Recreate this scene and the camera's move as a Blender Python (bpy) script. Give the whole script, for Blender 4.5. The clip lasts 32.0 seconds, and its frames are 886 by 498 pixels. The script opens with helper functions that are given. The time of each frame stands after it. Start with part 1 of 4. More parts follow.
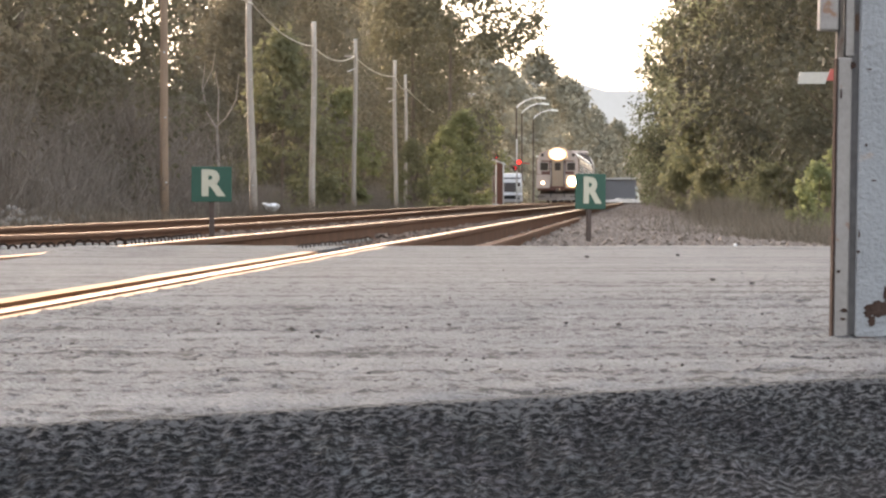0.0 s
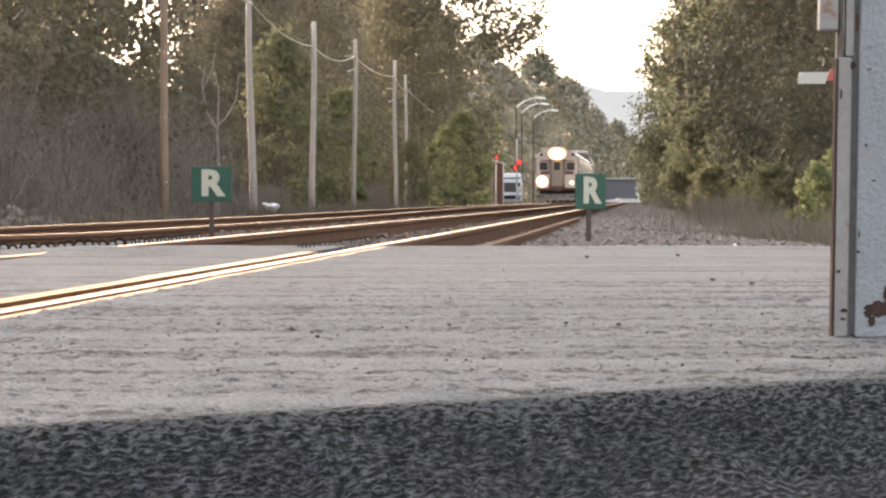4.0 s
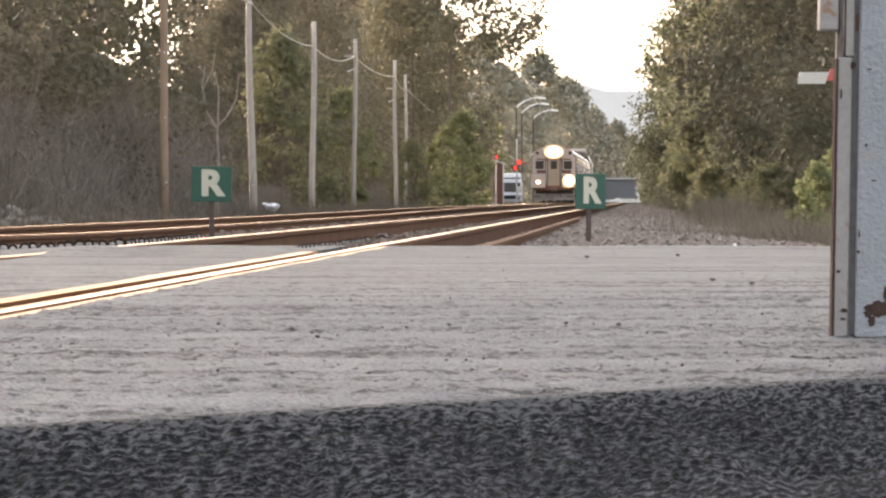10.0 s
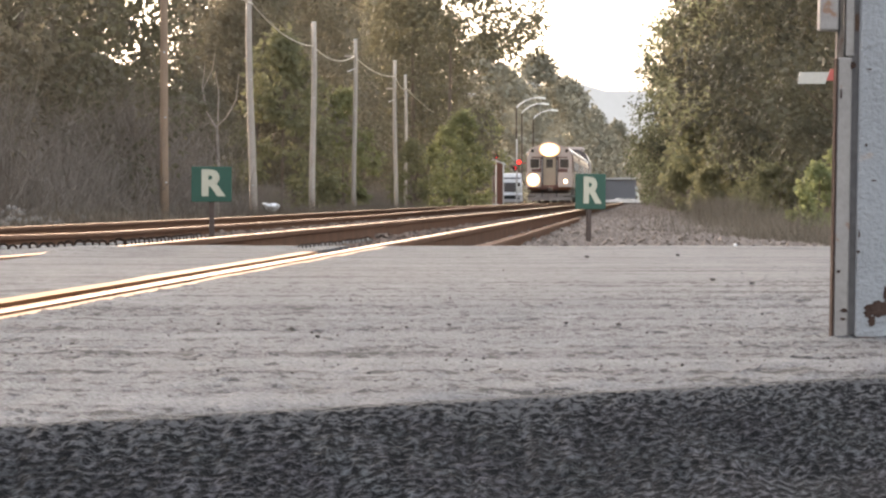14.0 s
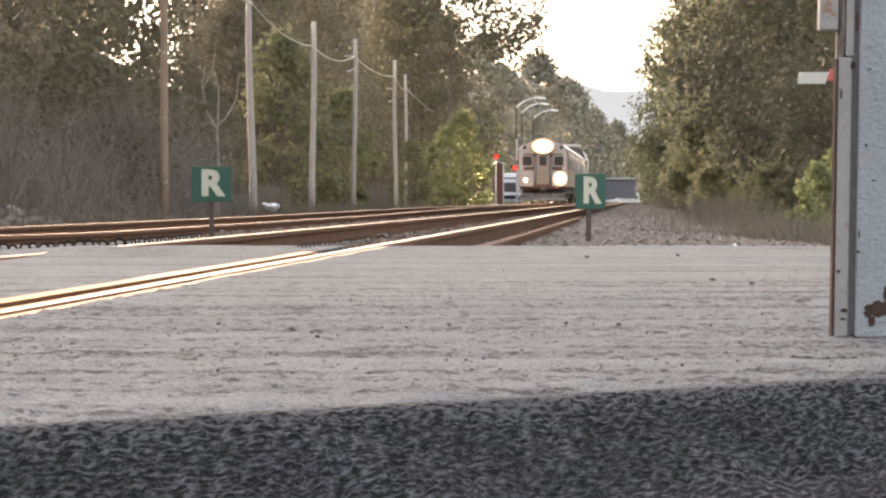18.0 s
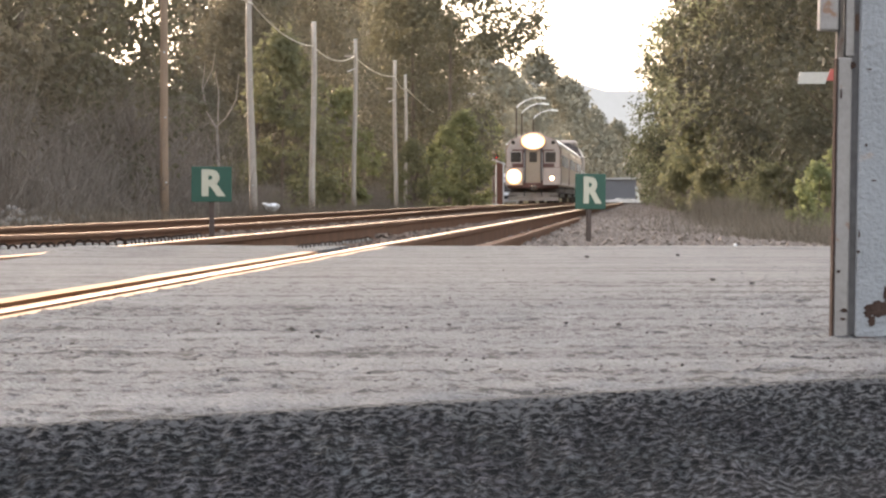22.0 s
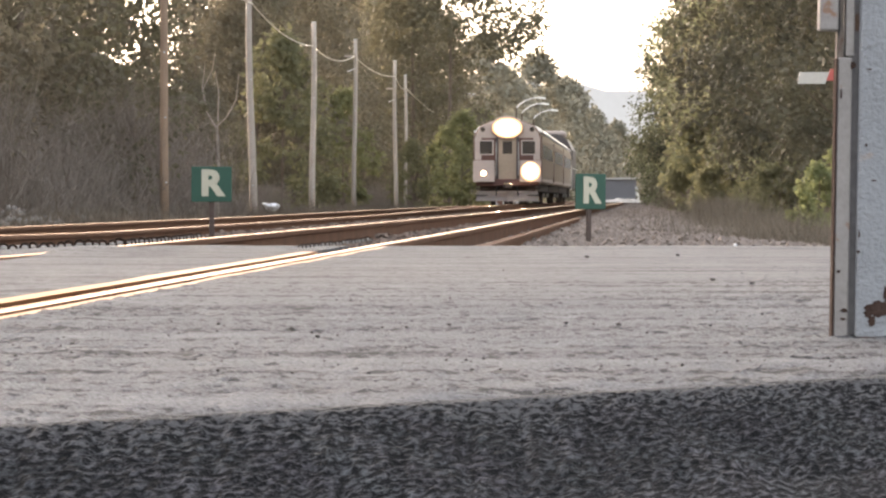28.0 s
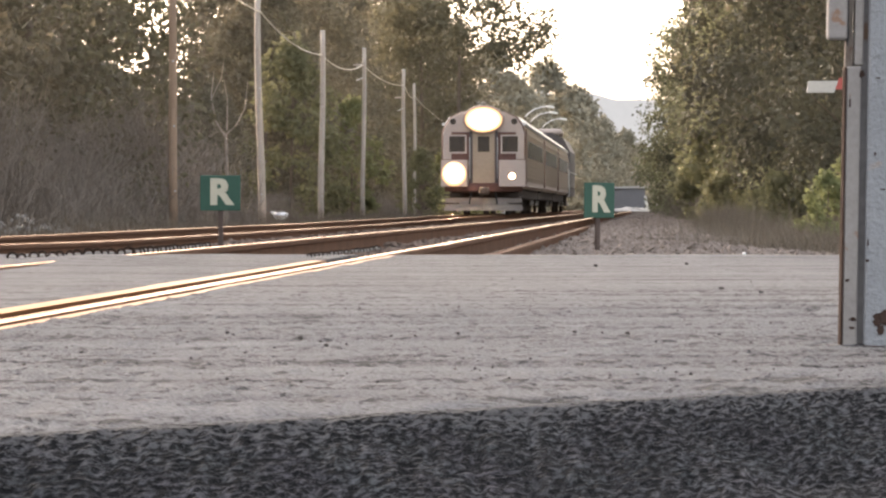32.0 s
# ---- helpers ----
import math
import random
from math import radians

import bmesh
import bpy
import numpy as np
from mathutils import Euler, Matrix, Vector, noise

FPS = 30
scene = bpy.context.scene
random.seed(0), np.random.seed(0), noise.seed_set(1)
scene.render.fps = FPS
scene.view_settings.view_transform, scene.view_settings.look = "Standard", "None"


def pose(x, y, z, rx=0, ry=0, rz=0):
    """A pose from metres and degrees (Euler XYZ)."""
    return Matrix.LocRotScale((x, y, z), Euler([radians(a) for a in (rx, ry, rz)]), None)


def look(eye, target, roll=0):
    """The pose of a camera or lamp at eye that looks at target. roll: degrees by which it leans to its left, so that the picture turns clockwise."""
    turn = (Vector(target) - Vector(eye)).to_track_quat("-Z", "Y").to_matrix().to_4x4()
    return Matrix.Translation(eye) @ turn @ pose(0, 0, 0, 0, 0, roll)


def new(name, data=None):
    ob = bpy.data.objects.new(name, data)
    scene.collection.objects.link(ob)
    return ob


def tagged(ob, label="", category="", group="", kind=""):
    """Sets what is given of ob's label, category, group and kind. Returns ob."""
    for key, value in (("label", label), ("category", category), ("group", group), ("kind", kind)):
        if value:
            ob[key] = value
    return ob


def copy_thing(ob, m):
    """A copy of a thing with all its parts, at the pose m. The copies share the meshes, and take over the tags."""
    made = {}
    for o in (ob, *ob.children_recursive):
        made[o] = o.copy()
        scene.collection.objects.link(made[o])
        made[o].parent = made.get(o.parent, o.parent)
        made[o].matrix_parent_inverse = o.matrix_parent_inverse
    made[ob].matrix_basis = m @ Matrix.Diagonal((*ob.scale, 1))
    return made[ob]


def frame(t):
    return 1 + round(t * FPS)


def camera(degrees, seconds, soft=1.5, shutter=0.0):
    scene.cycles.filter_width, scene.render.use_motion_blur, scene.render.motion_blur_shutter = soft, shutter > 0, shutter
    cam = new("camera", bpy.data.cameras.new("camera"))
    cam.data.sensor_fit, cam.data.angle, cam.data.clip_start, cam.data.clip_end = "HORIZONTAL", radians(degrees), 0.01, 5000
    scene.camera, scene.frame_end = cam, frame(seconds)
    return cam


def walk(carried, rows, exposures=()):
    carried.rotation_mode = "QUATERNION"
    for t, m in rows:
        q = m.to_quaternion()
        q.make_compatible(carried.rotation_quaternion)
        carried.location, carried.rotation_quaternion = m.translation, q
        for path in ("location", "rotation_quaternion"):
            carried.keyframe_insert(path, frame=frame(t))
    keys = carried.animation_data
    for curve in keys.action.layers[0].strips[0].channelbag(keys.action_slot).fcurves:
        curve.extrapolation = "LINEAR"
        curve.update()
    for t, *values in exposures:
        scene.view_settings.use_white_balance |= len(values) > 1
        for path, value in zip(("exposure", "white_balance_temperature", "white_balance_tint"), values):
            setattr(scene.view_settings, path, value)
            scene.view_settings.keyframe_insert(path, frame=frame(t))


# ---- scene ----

# Plan, in metres: the camera stands at the origin beside a grade crossing and looks along +y. The top of the rails is z = 0.
# Both tracks run straight, bearing SLOPE to the right of +y; q is the distance right of the line through the camera.
SLOPE = 0.0472
EYE = 0.273
N_NEAR, N_FAR = -1.544, -2.979      # rails of the near track
F_MID, GAUGE = -6.04, 1.435         # middle of the far track
F_NEAR, F_FAR = F_MID + GAUGE / 2, F_MID - GAUGE / 2

# ---- camera ----
cam = camera(11.935, 32.0, soft=2.3)


def aim(right, down):
    """The camera nudged: right and down in ten-thousandths of a radian by which the view shifts."""
    return look((0, 0, EYE), (-right / 1e4 * 100, 100, EYE + (down / 1e4 - 0.01187) * 100))


NUDGE = [(0, 0, 0), (29.7, 0, 0), (29.9, 0, 1), (30.0, -2, 3.1), (30.1, 3, -7), (30.2, 13, -6), (30.3, 14, -5), (30.4, 13, 2),
         (30.5, 17, -4.5), (30.6, 18, -4), (30.7, 15, 9), (30.8, 14, 15), (30.9, 15, 14), (31.0, 18.3, 8), (31.1, 18.5, 11),
         (31.3, 17.5, 9), (31.5, 16.2, 16.8), (31.7, 17, 20), (32.0, 20.7, 20.7)]
walk(cam, [(t, aim(a, b)) for t, a, b in NUDGE], [(0, 2.77, 6950, 15), (31.2, 2.79, 7000, 16), (32, 2.65, 7050, 17)])

# ---- light ----
world = bpy.data.worlds.new("world")
scene.world = world
world.use_nodes = True
wn = world.node_tree.nodes
sky = wn.new("ShaderNodeTexSky")
sky.sky_type, sky.sun_disc = "NISHITA", False
sky.sun_elevation, sky.sun_rotation = radians(12), radians(-35)
sky.air_density, sky.dust_density, sky.ozone_density = 1.0, 4.5, 0.6
wn["Background"].inputs["Strength"].default_value = 0.15
haze = wn.new("ShaderNodeHueSaturation")
haze.inputs["Saturation"].default_value = 0.5
world.node_tree.links.new(sky.outputs[0], haze.inputs["Color"])
world.node_tree.links.new(haze.outputs[0], wn["Background"].inputs["Color"])
sun = new("sun", bpy.data.lights.new("sun", "SUN"))
sun.data.energy, sun.data.angle, sun.data.color = 1.0, radians(6), (1.0, 0.78, 0.55)
sun.matrix_world = look((0, 0, 0), (math.sin(radians(35)), -math.cos(radians(35)), -math.tan(radians(12))))

# ---- materials ----
def nodes_of(m):
    m.use_nodes = True
    return m.node_tree, m.node_tree.nodes["Principled BSDF"]


def paint(name, base, rough=0.7, metal=0.0, vary=0.25, scale=6.0, fine=60.0, bump=0.0, stain=None, stain_at=0.6, spec=0.5, random_shift=0.0, tight=0.4, stain_scale=None):
    """A surface with large and small variation, an optional stain colour in patches, and fine relief."""
    m = bpy.data.materials.new(name)
    tree, bsdf = nodes_of(m)
    n, link = tree.nodes, tree.links
    tc = n.new("ShaderNodeTexCoord")
    big, small = n.new("ShaderNodeTexNoise"), n.new("ShaderNodeTexNoise")
    for node, s, d in ((big, scale, 5), (small, fine, 3)):
        node.inputs["Scale"].default_value, node.inputs["Detail"].default_value = s, d
        link.new(tc.outputs["Object"], node.inputs["Vector"])
    both = n.new("ShaderNodeMath")
    both.operation = "ADD"
    link.new(big.outputs["Fac"], both.inputs[0])
    link.new(small.outputs["Fac"], both.inputs[1])
    value = both.outputs[0]
    if random_shift:
        info, mul, add = n.new("ShaderNodeObjectInfo"), n.new("ShaderNodeMath"), n.new("ShaderNodeMath")
        mul.operation, add.operation = "MULTIPLY_ADD", "ADD"
        mul.inputs[1].default_value, mul.inputs[2].default_value = random_shift, -random_shift / 2
        link.new(info.outputs["Random"], mul.inputs[0])
        link.new(value, add.inputs[0])
        link.new(mul.outputs[0], add.inputs[1])
        value = add.outputs[0]
    ramp = n.new("ShaderNodeMapRange")
    ramp.inputs["From Min"].default_value, ramp.inputs["From Max"].default_value = 1 - tight, 1 + tight
    ramp.inputs["To Min"].default_value, ramp.inputs["To Max"].default_value = 1 - vary, 1 + vary
    link.new(value, ramp.inputs["Value"])
    mix = n.new("ShaderNodeMix")
    mix.data_type, mix.blend_type = "RGBA", "MULTIPLY"
    mix.inputs["Factor"].default_value = 1
    mix.inputs["A"].default_value = (*base, 1)
    link.new(ramp.outputs[0], mix.inputs["B"])
    colour = mix.outputs["Result"]
    if stain:
        spots, fac, lay = n.new("ShaderNodeTexNoise"), n.new("ShaderNodeMapRange"), n.new("ShaderNodeMix")
        spots.inputs["Scale"].default_value, spots.inputs["Detail"].default_value = stain_scale or scale * 1.7, 8
        link.new(tc.outputs["Object"], spots.inputs["Vector"])
        fac.inputs["From Min"].default_value, fac.inputs["From Max"].default_value = stain_at, stain_at + 0.06
        link.new(spots.outputs["Fac"], fac.inputs["Value"])
        lay.data_type = "RGBA"
        link.new(fac.outputs[0], lay.inputs["Factor"])
        link.new(colour, lay.inputs["A"])
        lay.inputs["B"].default_value = (*stain, 1)
        colour = lay.outputs["Result"]
    link.new(colour, bsdf.inputs["Base Color"])
    bsdf.inputs["Roughness"].default_value, bsdf.inputs["Metallic"].default_value = rough, metal
    bsdf.inputs["Specular IOR Level"].default_value = spec
    if bump:
        b = n.new("ShaderNodeBump")
        b.inputs["Strength"].default_value, b.inputs["Distance"].default_value = 1.0, bump
        link.new(value, b.inputs["Height"])
        link.new(b.outputs[0], bsdf.inputs["Normal"])
    return m


def foliage(name, dark, light, through_light=0.35, patchy=1.2):
    """Leaves that let some light through; each leaf and each plant has its own shade."""
    m = bpy.data.materials.new(name)
    tree, bsdf = nodes_of(m)
    n, link = tree.nodes, tree.links
    geo, info, tc, big = n.new("ShaderNodeNewGeometry"), n.new("ShaderNodeObjectInfo"), n.new("ShaderNodeTexCoord"), n.new("ShaderNodeTexNoise")
    big.inputs["Scale"].default_value, big.inputs["Detail"].default_value = 0.7, 2
    link.new(tc.outputs["Object"], big.inputs["Vector"])
    total = None
    for out, weight in ((geo.outputs["Random Per Island"], 0.2), (info.outputs["Random"], 0.3), (big.outputs["Fac"], patchy)):
        mul = n.new("ShaderNodeMath")
        mul.operation = "MULTIPLY_ADD"
        mul.inputs[1].default_value, mul.inputs[2].default_value = weight, 0.225 - patchy / 2
        link.new(out, mul.inputs[0])
        if total:
            link.new(total, mul.inputs[2])
        total = mul.outputs[0]
    mix = n.new("ShaderNodeMix")
    mix.data_type = "RGBA"
    mix.inputs["A"].default_value, mix.inputs["B"].default_value = (*dark, 1), (*light, 1)
    link.new(total, mix.inputs["Factor"])
    colour = mix.outputs["Result"]
    link.new(colour, bsdf.inputs["Base Color"])
    bsdf.inputs["Roughness"].default_value = 0.65
    bsdf.inputs["Specular IOR Level"].default_value = 0.2
    trans, blend = n.new("ShaderNodeBsdfTranslucent"), n.new("ShaderNodeMixShader")
    link.new(colour, trans.inputs["Color"])
    blend.inputs[0].default_value = through_light
    link.new(bsdf.outputs[0], blend.inputs[1])
    link.new(trans.outputs[0], blend.inputs[2])
    link.new(blend.outputs[0], n["Material Output"].inputs["Surface"])
    return m


def glow(name, colour, strength):
    m = bpy.data.materials.new(name)
    _, bsdf = nodes_of(m)
    bsdf.inputs["Base Color"].default_value = (*colour, 1)
    bsdf.inputs["Emission Color"].default_value = (*colour, 1)
    bsdf.inputs["Emission Strength"].default_value = strength
    return m


def glare_lens(name, rx, rz, hot):
    """A lit lamp with its glare put into the emission: a hot bulb in the middle, a wide glow falling off to an amber
    rim.
    """
    m = bpy.data.materials.new(name)
    tree, bsdf = nodes_of(m)
    n, link = tree.nodes, tree.links

    def calc(operation, a, b=None, c=None):
        node = n.new("ShaderNodeMath")
        node.operation = operation
        for k, v in enumerate((a, b, c)):
            if isinstance(v, (int, float)):
                node.inputs[k].default_value = v
            elif v is not None:
                link.new(v, node.inputs[k])
        return node.outputs[0]

    tc, flat, size = n.new("ShaderNodeTexCoord"), n.new("ShaderNodeVectorMath"), n.new("ShaderNodeVectorMath")
    flat.operation, size.operation = "MULTIPLY", "LENGTH"
    flat.inputs[1].default_value = (1 / rx, 0, 1 / rz)
    link.new(tc.outputs["Object"], flat.inputs[0])
    link.new(flat.outputs[0], size.inputs[0])
    r = size.outputs["Value"]
    bulb = calc("MULTIPLY", calc("EXPONENT", calc("MULTIPLY", r, -13.0)), hot)
    halo = calc("MULTIPLY_ADD", r, -1.15, 1.32)
    tint = n.new("ShaderNodeMix")
    tint.data_type = "RGBA"
    tint.inputs["A"].default_value, tint.inputs["B"].default_value = (1.0, 0.88, 0.66, 1), (1.0, 0.42, 0.09, 1)
    link.new(calc("POWER", r, 1.6), tint.inputs["Factor"])
    link.new(tint.outputs["Result"], bsdf.inputs["Emission Color"])
    link.new(calc("ADD", bulb, halo), bsdf.inputs["Emission Strength"])
    bsdf.inputs["Base Color"].default_value = (0.5, 0.45, 0.4, 1)
    return m


M = {
    "earth": paint("bare_earth", (0.085, 0.072, 0.064), 0.95, spec=0.0, vary=0.35, scale=0.8, fine=14, bump=0.03),
    "bed_stone": paint("rusty_ballast_stone", (0.165, 0.125, 0.102), 0.9, spec=0.15, vary=0.4, scale=5, fine=40, bump=0.008, random_shift=0.3),
    "ballast": paint("ballast_stone", (0.172, 0.143, 0.124), 0.9, spec=0.15, vary=0.5, scale=5, fine=40, bump=0.008, random_shift=0.3),
    "dark_stone": paint("dark_road_stone", (0.05, 0.044, 0.04), 0.9, vary=0.3, scale=30, fine=200),
    "pale_stone": paint("pale_rubble", (0.24, 0.225, 0.21), 0.9, vary=0.3, scale=5, fine=40, bump=0.008, random_shift=0.3),
    "rail_rust": paint("rusty_rail_side", (0.095, 0.045, 0.025), 0.9, spec=0.12, vary=0.35, scale=2, fine=40, bump=0.002),
    "rail_top": paint("polished_rail_head", (0.27, 0.208, 0.17), 0.2, metal=1.0, vary=0.08, scale=3, fine=30),
    "tie": paint("weathered_tie_timber", (0.12, 0.09, 0.07), 0.9, vary=0.4, scale=4, fine=50, bump=0.01, random_shift=0.3),
    "pole_grey": paint("weathered_grey_pole", (0.42, 0.37, 0.32), 0.9, vary=0.25, scale=1.2, fine=30, bump=0.01, random_shift=0.2),
    "pole_brown": paint("brown_treated_pole", (0.34, 0.24, 0.17), 0.9, vary=0.25, scale=1.2, fine=30, bump=0.01),
    "bark": paint("bark", (0.14, 0.11, 0.085), 0.95, vary=0.4, scale=2, fine=25, bump=0.02),
    "dead_wood": paint("dead_grey_wood", (0.29, 0.25, 0.215), 0.95, vary=0.3, scale=2, fine=25),
    "twig": paint("grey_twigs", (0.215, 0.183, 0.153), 0.95, vary=0.35, scale=1, fine=8, random_shift=0.3),
    "straw": paint("dry_grass", (0.13, 0.107, 0.08), 0.9, vary=0.35, scale=1, fine=8, random_shift=0.3),
    "green_paint": paint("faded_green_paint", (0.013, 0.066, 0.044), 0.6, vary=0.18, scale=8, fine=60),
    "cream": paint("cream_reflective_paint", (0.45, 0.43, 0.34), 0.6, vary=0.1, scale=12, fine=60),
    "post_brown": paint("rusty_sign_post", (0.07, 0.048, 0.04), 0.8, vary=0.3, scale=10, fine=60),
    "white_paint": paint("chalky_white_paint", (0.24, 0.25, 0.265), 0.75, vary=0.14, scale=9, fine=110, bump=0.006, stain=(0.3, 0.25, 0.22), stain_at=0.69),
    "grey_paint": paint("old_grey_paint", (0.25, 0.23, 0.218), 0.7, vary=0.15, scale=14, fine=90, bump=0.002, stain=(0.22, 0.13, 0.09), stain_at=0.64),
    "rust": paint("brown_rust", (0.055, 0.037, 0.031), 0.95, spec=0.03, vary=0.35, scale=20, fine=120, bump=0.003),
    "cable": paint("pale_cable_sheath", (0.55, 0.5, 0.4), 0.7, vary=0.2, scale=2, fine=20),
    "gate_white": paint("gate_white", (0.72, 0.72, 0.68), 0.55, vary=0.08),
    "gate_red": paint("gate_red", (0.42, 0.075, 0.06), 0.5, vary=0.1),
    "grey_wall": paint("dull_grey_cladding", (0.2, 0.2, 0.21), 0.85, vary=0.12, scale=0.6, fine=10),
    "brown_wall": paint("brown_cladding", (0.17, 0.075, 0.05), 0.8, vary=0.2, scale=1, fine=12),
    "galv": paint("galvanised_steel", (0.55, 0.55, 0.54), 0.45, metal=0.6, vary=0.15, scale=3, fine=30),
    "steel": paint("ribbed_stainless_steel", (0.37, 0.29, 0.225), 0.42, metal=0.5, vary=0.12, scale=0.8, fine=12),
    "silver": paint("silver_nose_paint", (0.5, 0.415, 0.37), 0.5, metal=0.2, vary=0.12, scale=2, fine=20),
    "silver_dark": paint("grimy_silver", (0.2, 0.17, 0.15), 0.6, vary=0.2, scale=3, fine=20),
    "maroon": paint("maroon_train_paint", (0.12, 0.05, 0.038), 0.5, vary=0.2, scale=2, fine=20),
    "under": paint("underframe_grime", (0.065, 0.05, 0.042), 0.85, vary=0.35, scale=3, fine=30),
    "loco": paint("locomotive_dark_paint", (0.09, 0.075, 0.075), 0.5, vary=0.2, scale=1.5, fine=20),
    "black": paint("black_rubber", (0.02, 0.02, 0.02), 0.7, vary=0.2),
    "van_white_glint": paint("white_car_paint", (0.75, 0.75, 0.75), 0.3, vary=0.04, spec=0.6),
    "litter": paint("white_plastic", (0.8, 0.8, 0.8), 0.6, vary=0.08),
    "glass": paint("dark_window_glass", (0.06, 0.048, 0.04), 0.22, vary=0.15, spec=0.35),
    "leaf_oak": foliage("oak_leaves", (0.086, 0.08, 0.053), (0.166, 0.154, 0.1), 0.36),
    "leaf_dark": foliage("shaded_leaves", (0.105, 0.092, 0.066), (0.176, 0.157, 0.11), 0.34),
    "leaf_maple": foliage("maple_leaves", (0.052, 0.053, 0.036), (0.2, 0.205, 0.12), 0.4, 2.4),
    "leaf_maple_shade": foliage("brown_green_leaves", (0.056, 0.052, 0.037), (0.112, 0.108, 0.072), 0.28, 2.0),
    "leaf_bright": foliage("fresh_leaves", (0.15, 0.156, 0.082), (0.3, 0.305, 0.145), 0.5),
    "leaf_soft": foliage("dull_green_leaves", (0.12, 0.117, 0.068), (0.215, 0.21, 0.118), 0.5),
    "leaf_lime": foliage("yellow_green_leaves", (0.135, 0.15, 0.07), (0.29, 0.305, 0.145), 0.4),
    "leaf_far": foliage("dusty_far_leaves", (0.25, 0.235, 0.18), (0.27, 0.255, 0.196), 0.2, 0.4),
    "head": glare_lens("headlight_glow", 0.67, 0.45, 14000.0),
    "ditch": glare_lens("ditch_light_glow", 0.44, 0.44, 14000.0),
    "ditch_low": glow("ditch_light_low_glow", (1.0, 0.7, 0.42), 1.2),
    "red_on": glow("crossing_lamp_red", (1.0, 0.025, 0.015), 0.9),
}

class Graph:
    """Short-hand for the nodes of one material."""

    def __init__(self, name):
        self.material = bpy.data.materials.new(name)
        self.tree, self.bsdf = nodes_of(self.material)
        self.at = self.tree.nodes.new("ShaderNodeTexCoord").outputs["Object"]

    def put(self, socket, v):
        if isinstance(v, bpy.types.NodeSocket):
            self.tree.links.new(v, socket)
        else:
            socket.default_value = v

    def calc(self, operation, *values):
        node = self.tree.nodes.new("ShaderNodeMath")
        node.operation = operation
        for k, v in enumerate(values):
            self.put(node.inputs[k], v)
        return node.outputs[0]

    def noise(self, scale, detail=4.0, stretch=(1, 1, 1), rough=0.5, twist=0.0):
        move, node = self.tree.nodes.new("ShaderNodeVectorMath"), self.tree.nodes.new("ShaderNodeTexNoise")
        move.operation = "MULTIPLY"
        move.inputs[1].default_value = stretch
        self.put(move.inputs[0], self.at)
        self.put(node.inputs["Vector"], move.outputs[0])
        node.inputs["Scale"].default_value, node.inputs["Detail"].default_value, node.inputs["Roughness"].default_value = scale, detail, rough
        node.inputs["Distortion"].default_value = twist
        return node.outputs["Fac"]

    def ramp(self, v, a, b, low=0.0, high=1.0):
        node = self.tree.nodes.new("ShaderNodeMapRange")
        for socket, value in zip(node.inputs, (v, a, b, low, high)):
            self.put(socket, value)
        return node.outputs[0]

    def mix(self, f, a, b):
        node = self.tree.nodes.new("ShaderNodeMix")
        node.data_type = "RGBA"
        for key, value in (("Factor", f), ("A", a), ("B", b)):
            self.put(node.inputs[key], value)
        return node.outputs["Result"]

    def finish(self, colour, rough, spec, height, depth):
        self.put(self.bsdf.inputs["Base Color"], colour)
        self.bsdf.inputs["Roughness"].default_value, self.bsdf.inputs["Specular IOR Level"].default_value = rough, spec
        bump = self.tree.nodes.new("ShaderNodeBump")
        bump.inputs["Distance"].default_value = depth
        self.put(bump.inputs["Height"], height)
        self.put(self.bsdf.inputs["Normal"], bump.outputs[0])
        return self.material


def worn_asphalt():
    """Pale old asphalt: wheel lanes along the road, pitted patches, darker colour in the pits and fine stone grain."""
    g = Graph("worn_road_asphalt")
    lanes = g.noise(1.0, 3, (0.1, 2.2, 1))
    seams = g.noise(1.0, 5, (0.45, 6.5, 1))
    patches, stone, grit = g.noise(3.2, 6), g.noise(130, 3), g.noise(30, 6, (1, 0.7, 1), 0.6)
    tone = g.calc("ADD", g.ramp(lanes, 0.3, 0.7, -0.13, 0.13), g.calc("ADD", g.ramp(seams, 0.3, 0.7, -0.14, 0.14), g.calc("ADD", g.ramp(patches, 0.3, 0.7, -0.13, 0.13), g.ramp(stone, 0.3, 0.7, -0.42, 0.42))))
    colour = g.mix(g.calc("ADD", tone, 0.5), (0.049, 0.05, 0.0535, 1), (0.171, 0.1715, 0.179, 1))
    pits = g.calc("ADD", grit, g.calc("ADD", g.ramp(lanes, 0.3, 0.7, 0.09, -0.09), g.ramp(seams, 0.3, 0.7, 0.13, -0.13)))
    dirt = g.ramp(pits, 0.565, 0.63, 0.0, 0.9)
    colour = g.mix(dirt, colour, (0.032, 0.031, 0.031, 1))
    height = g.calc("SUBTRACT", g.calc("ADD", g.calc("MULTIPLY", stone, 0.4), g.calc("MULTIPLY", patches, 0.7)), g.calc("MULTIPLY", dirt, 0.5))
    return g.finish(colour, 0.8, 0.15, height, 0.014)


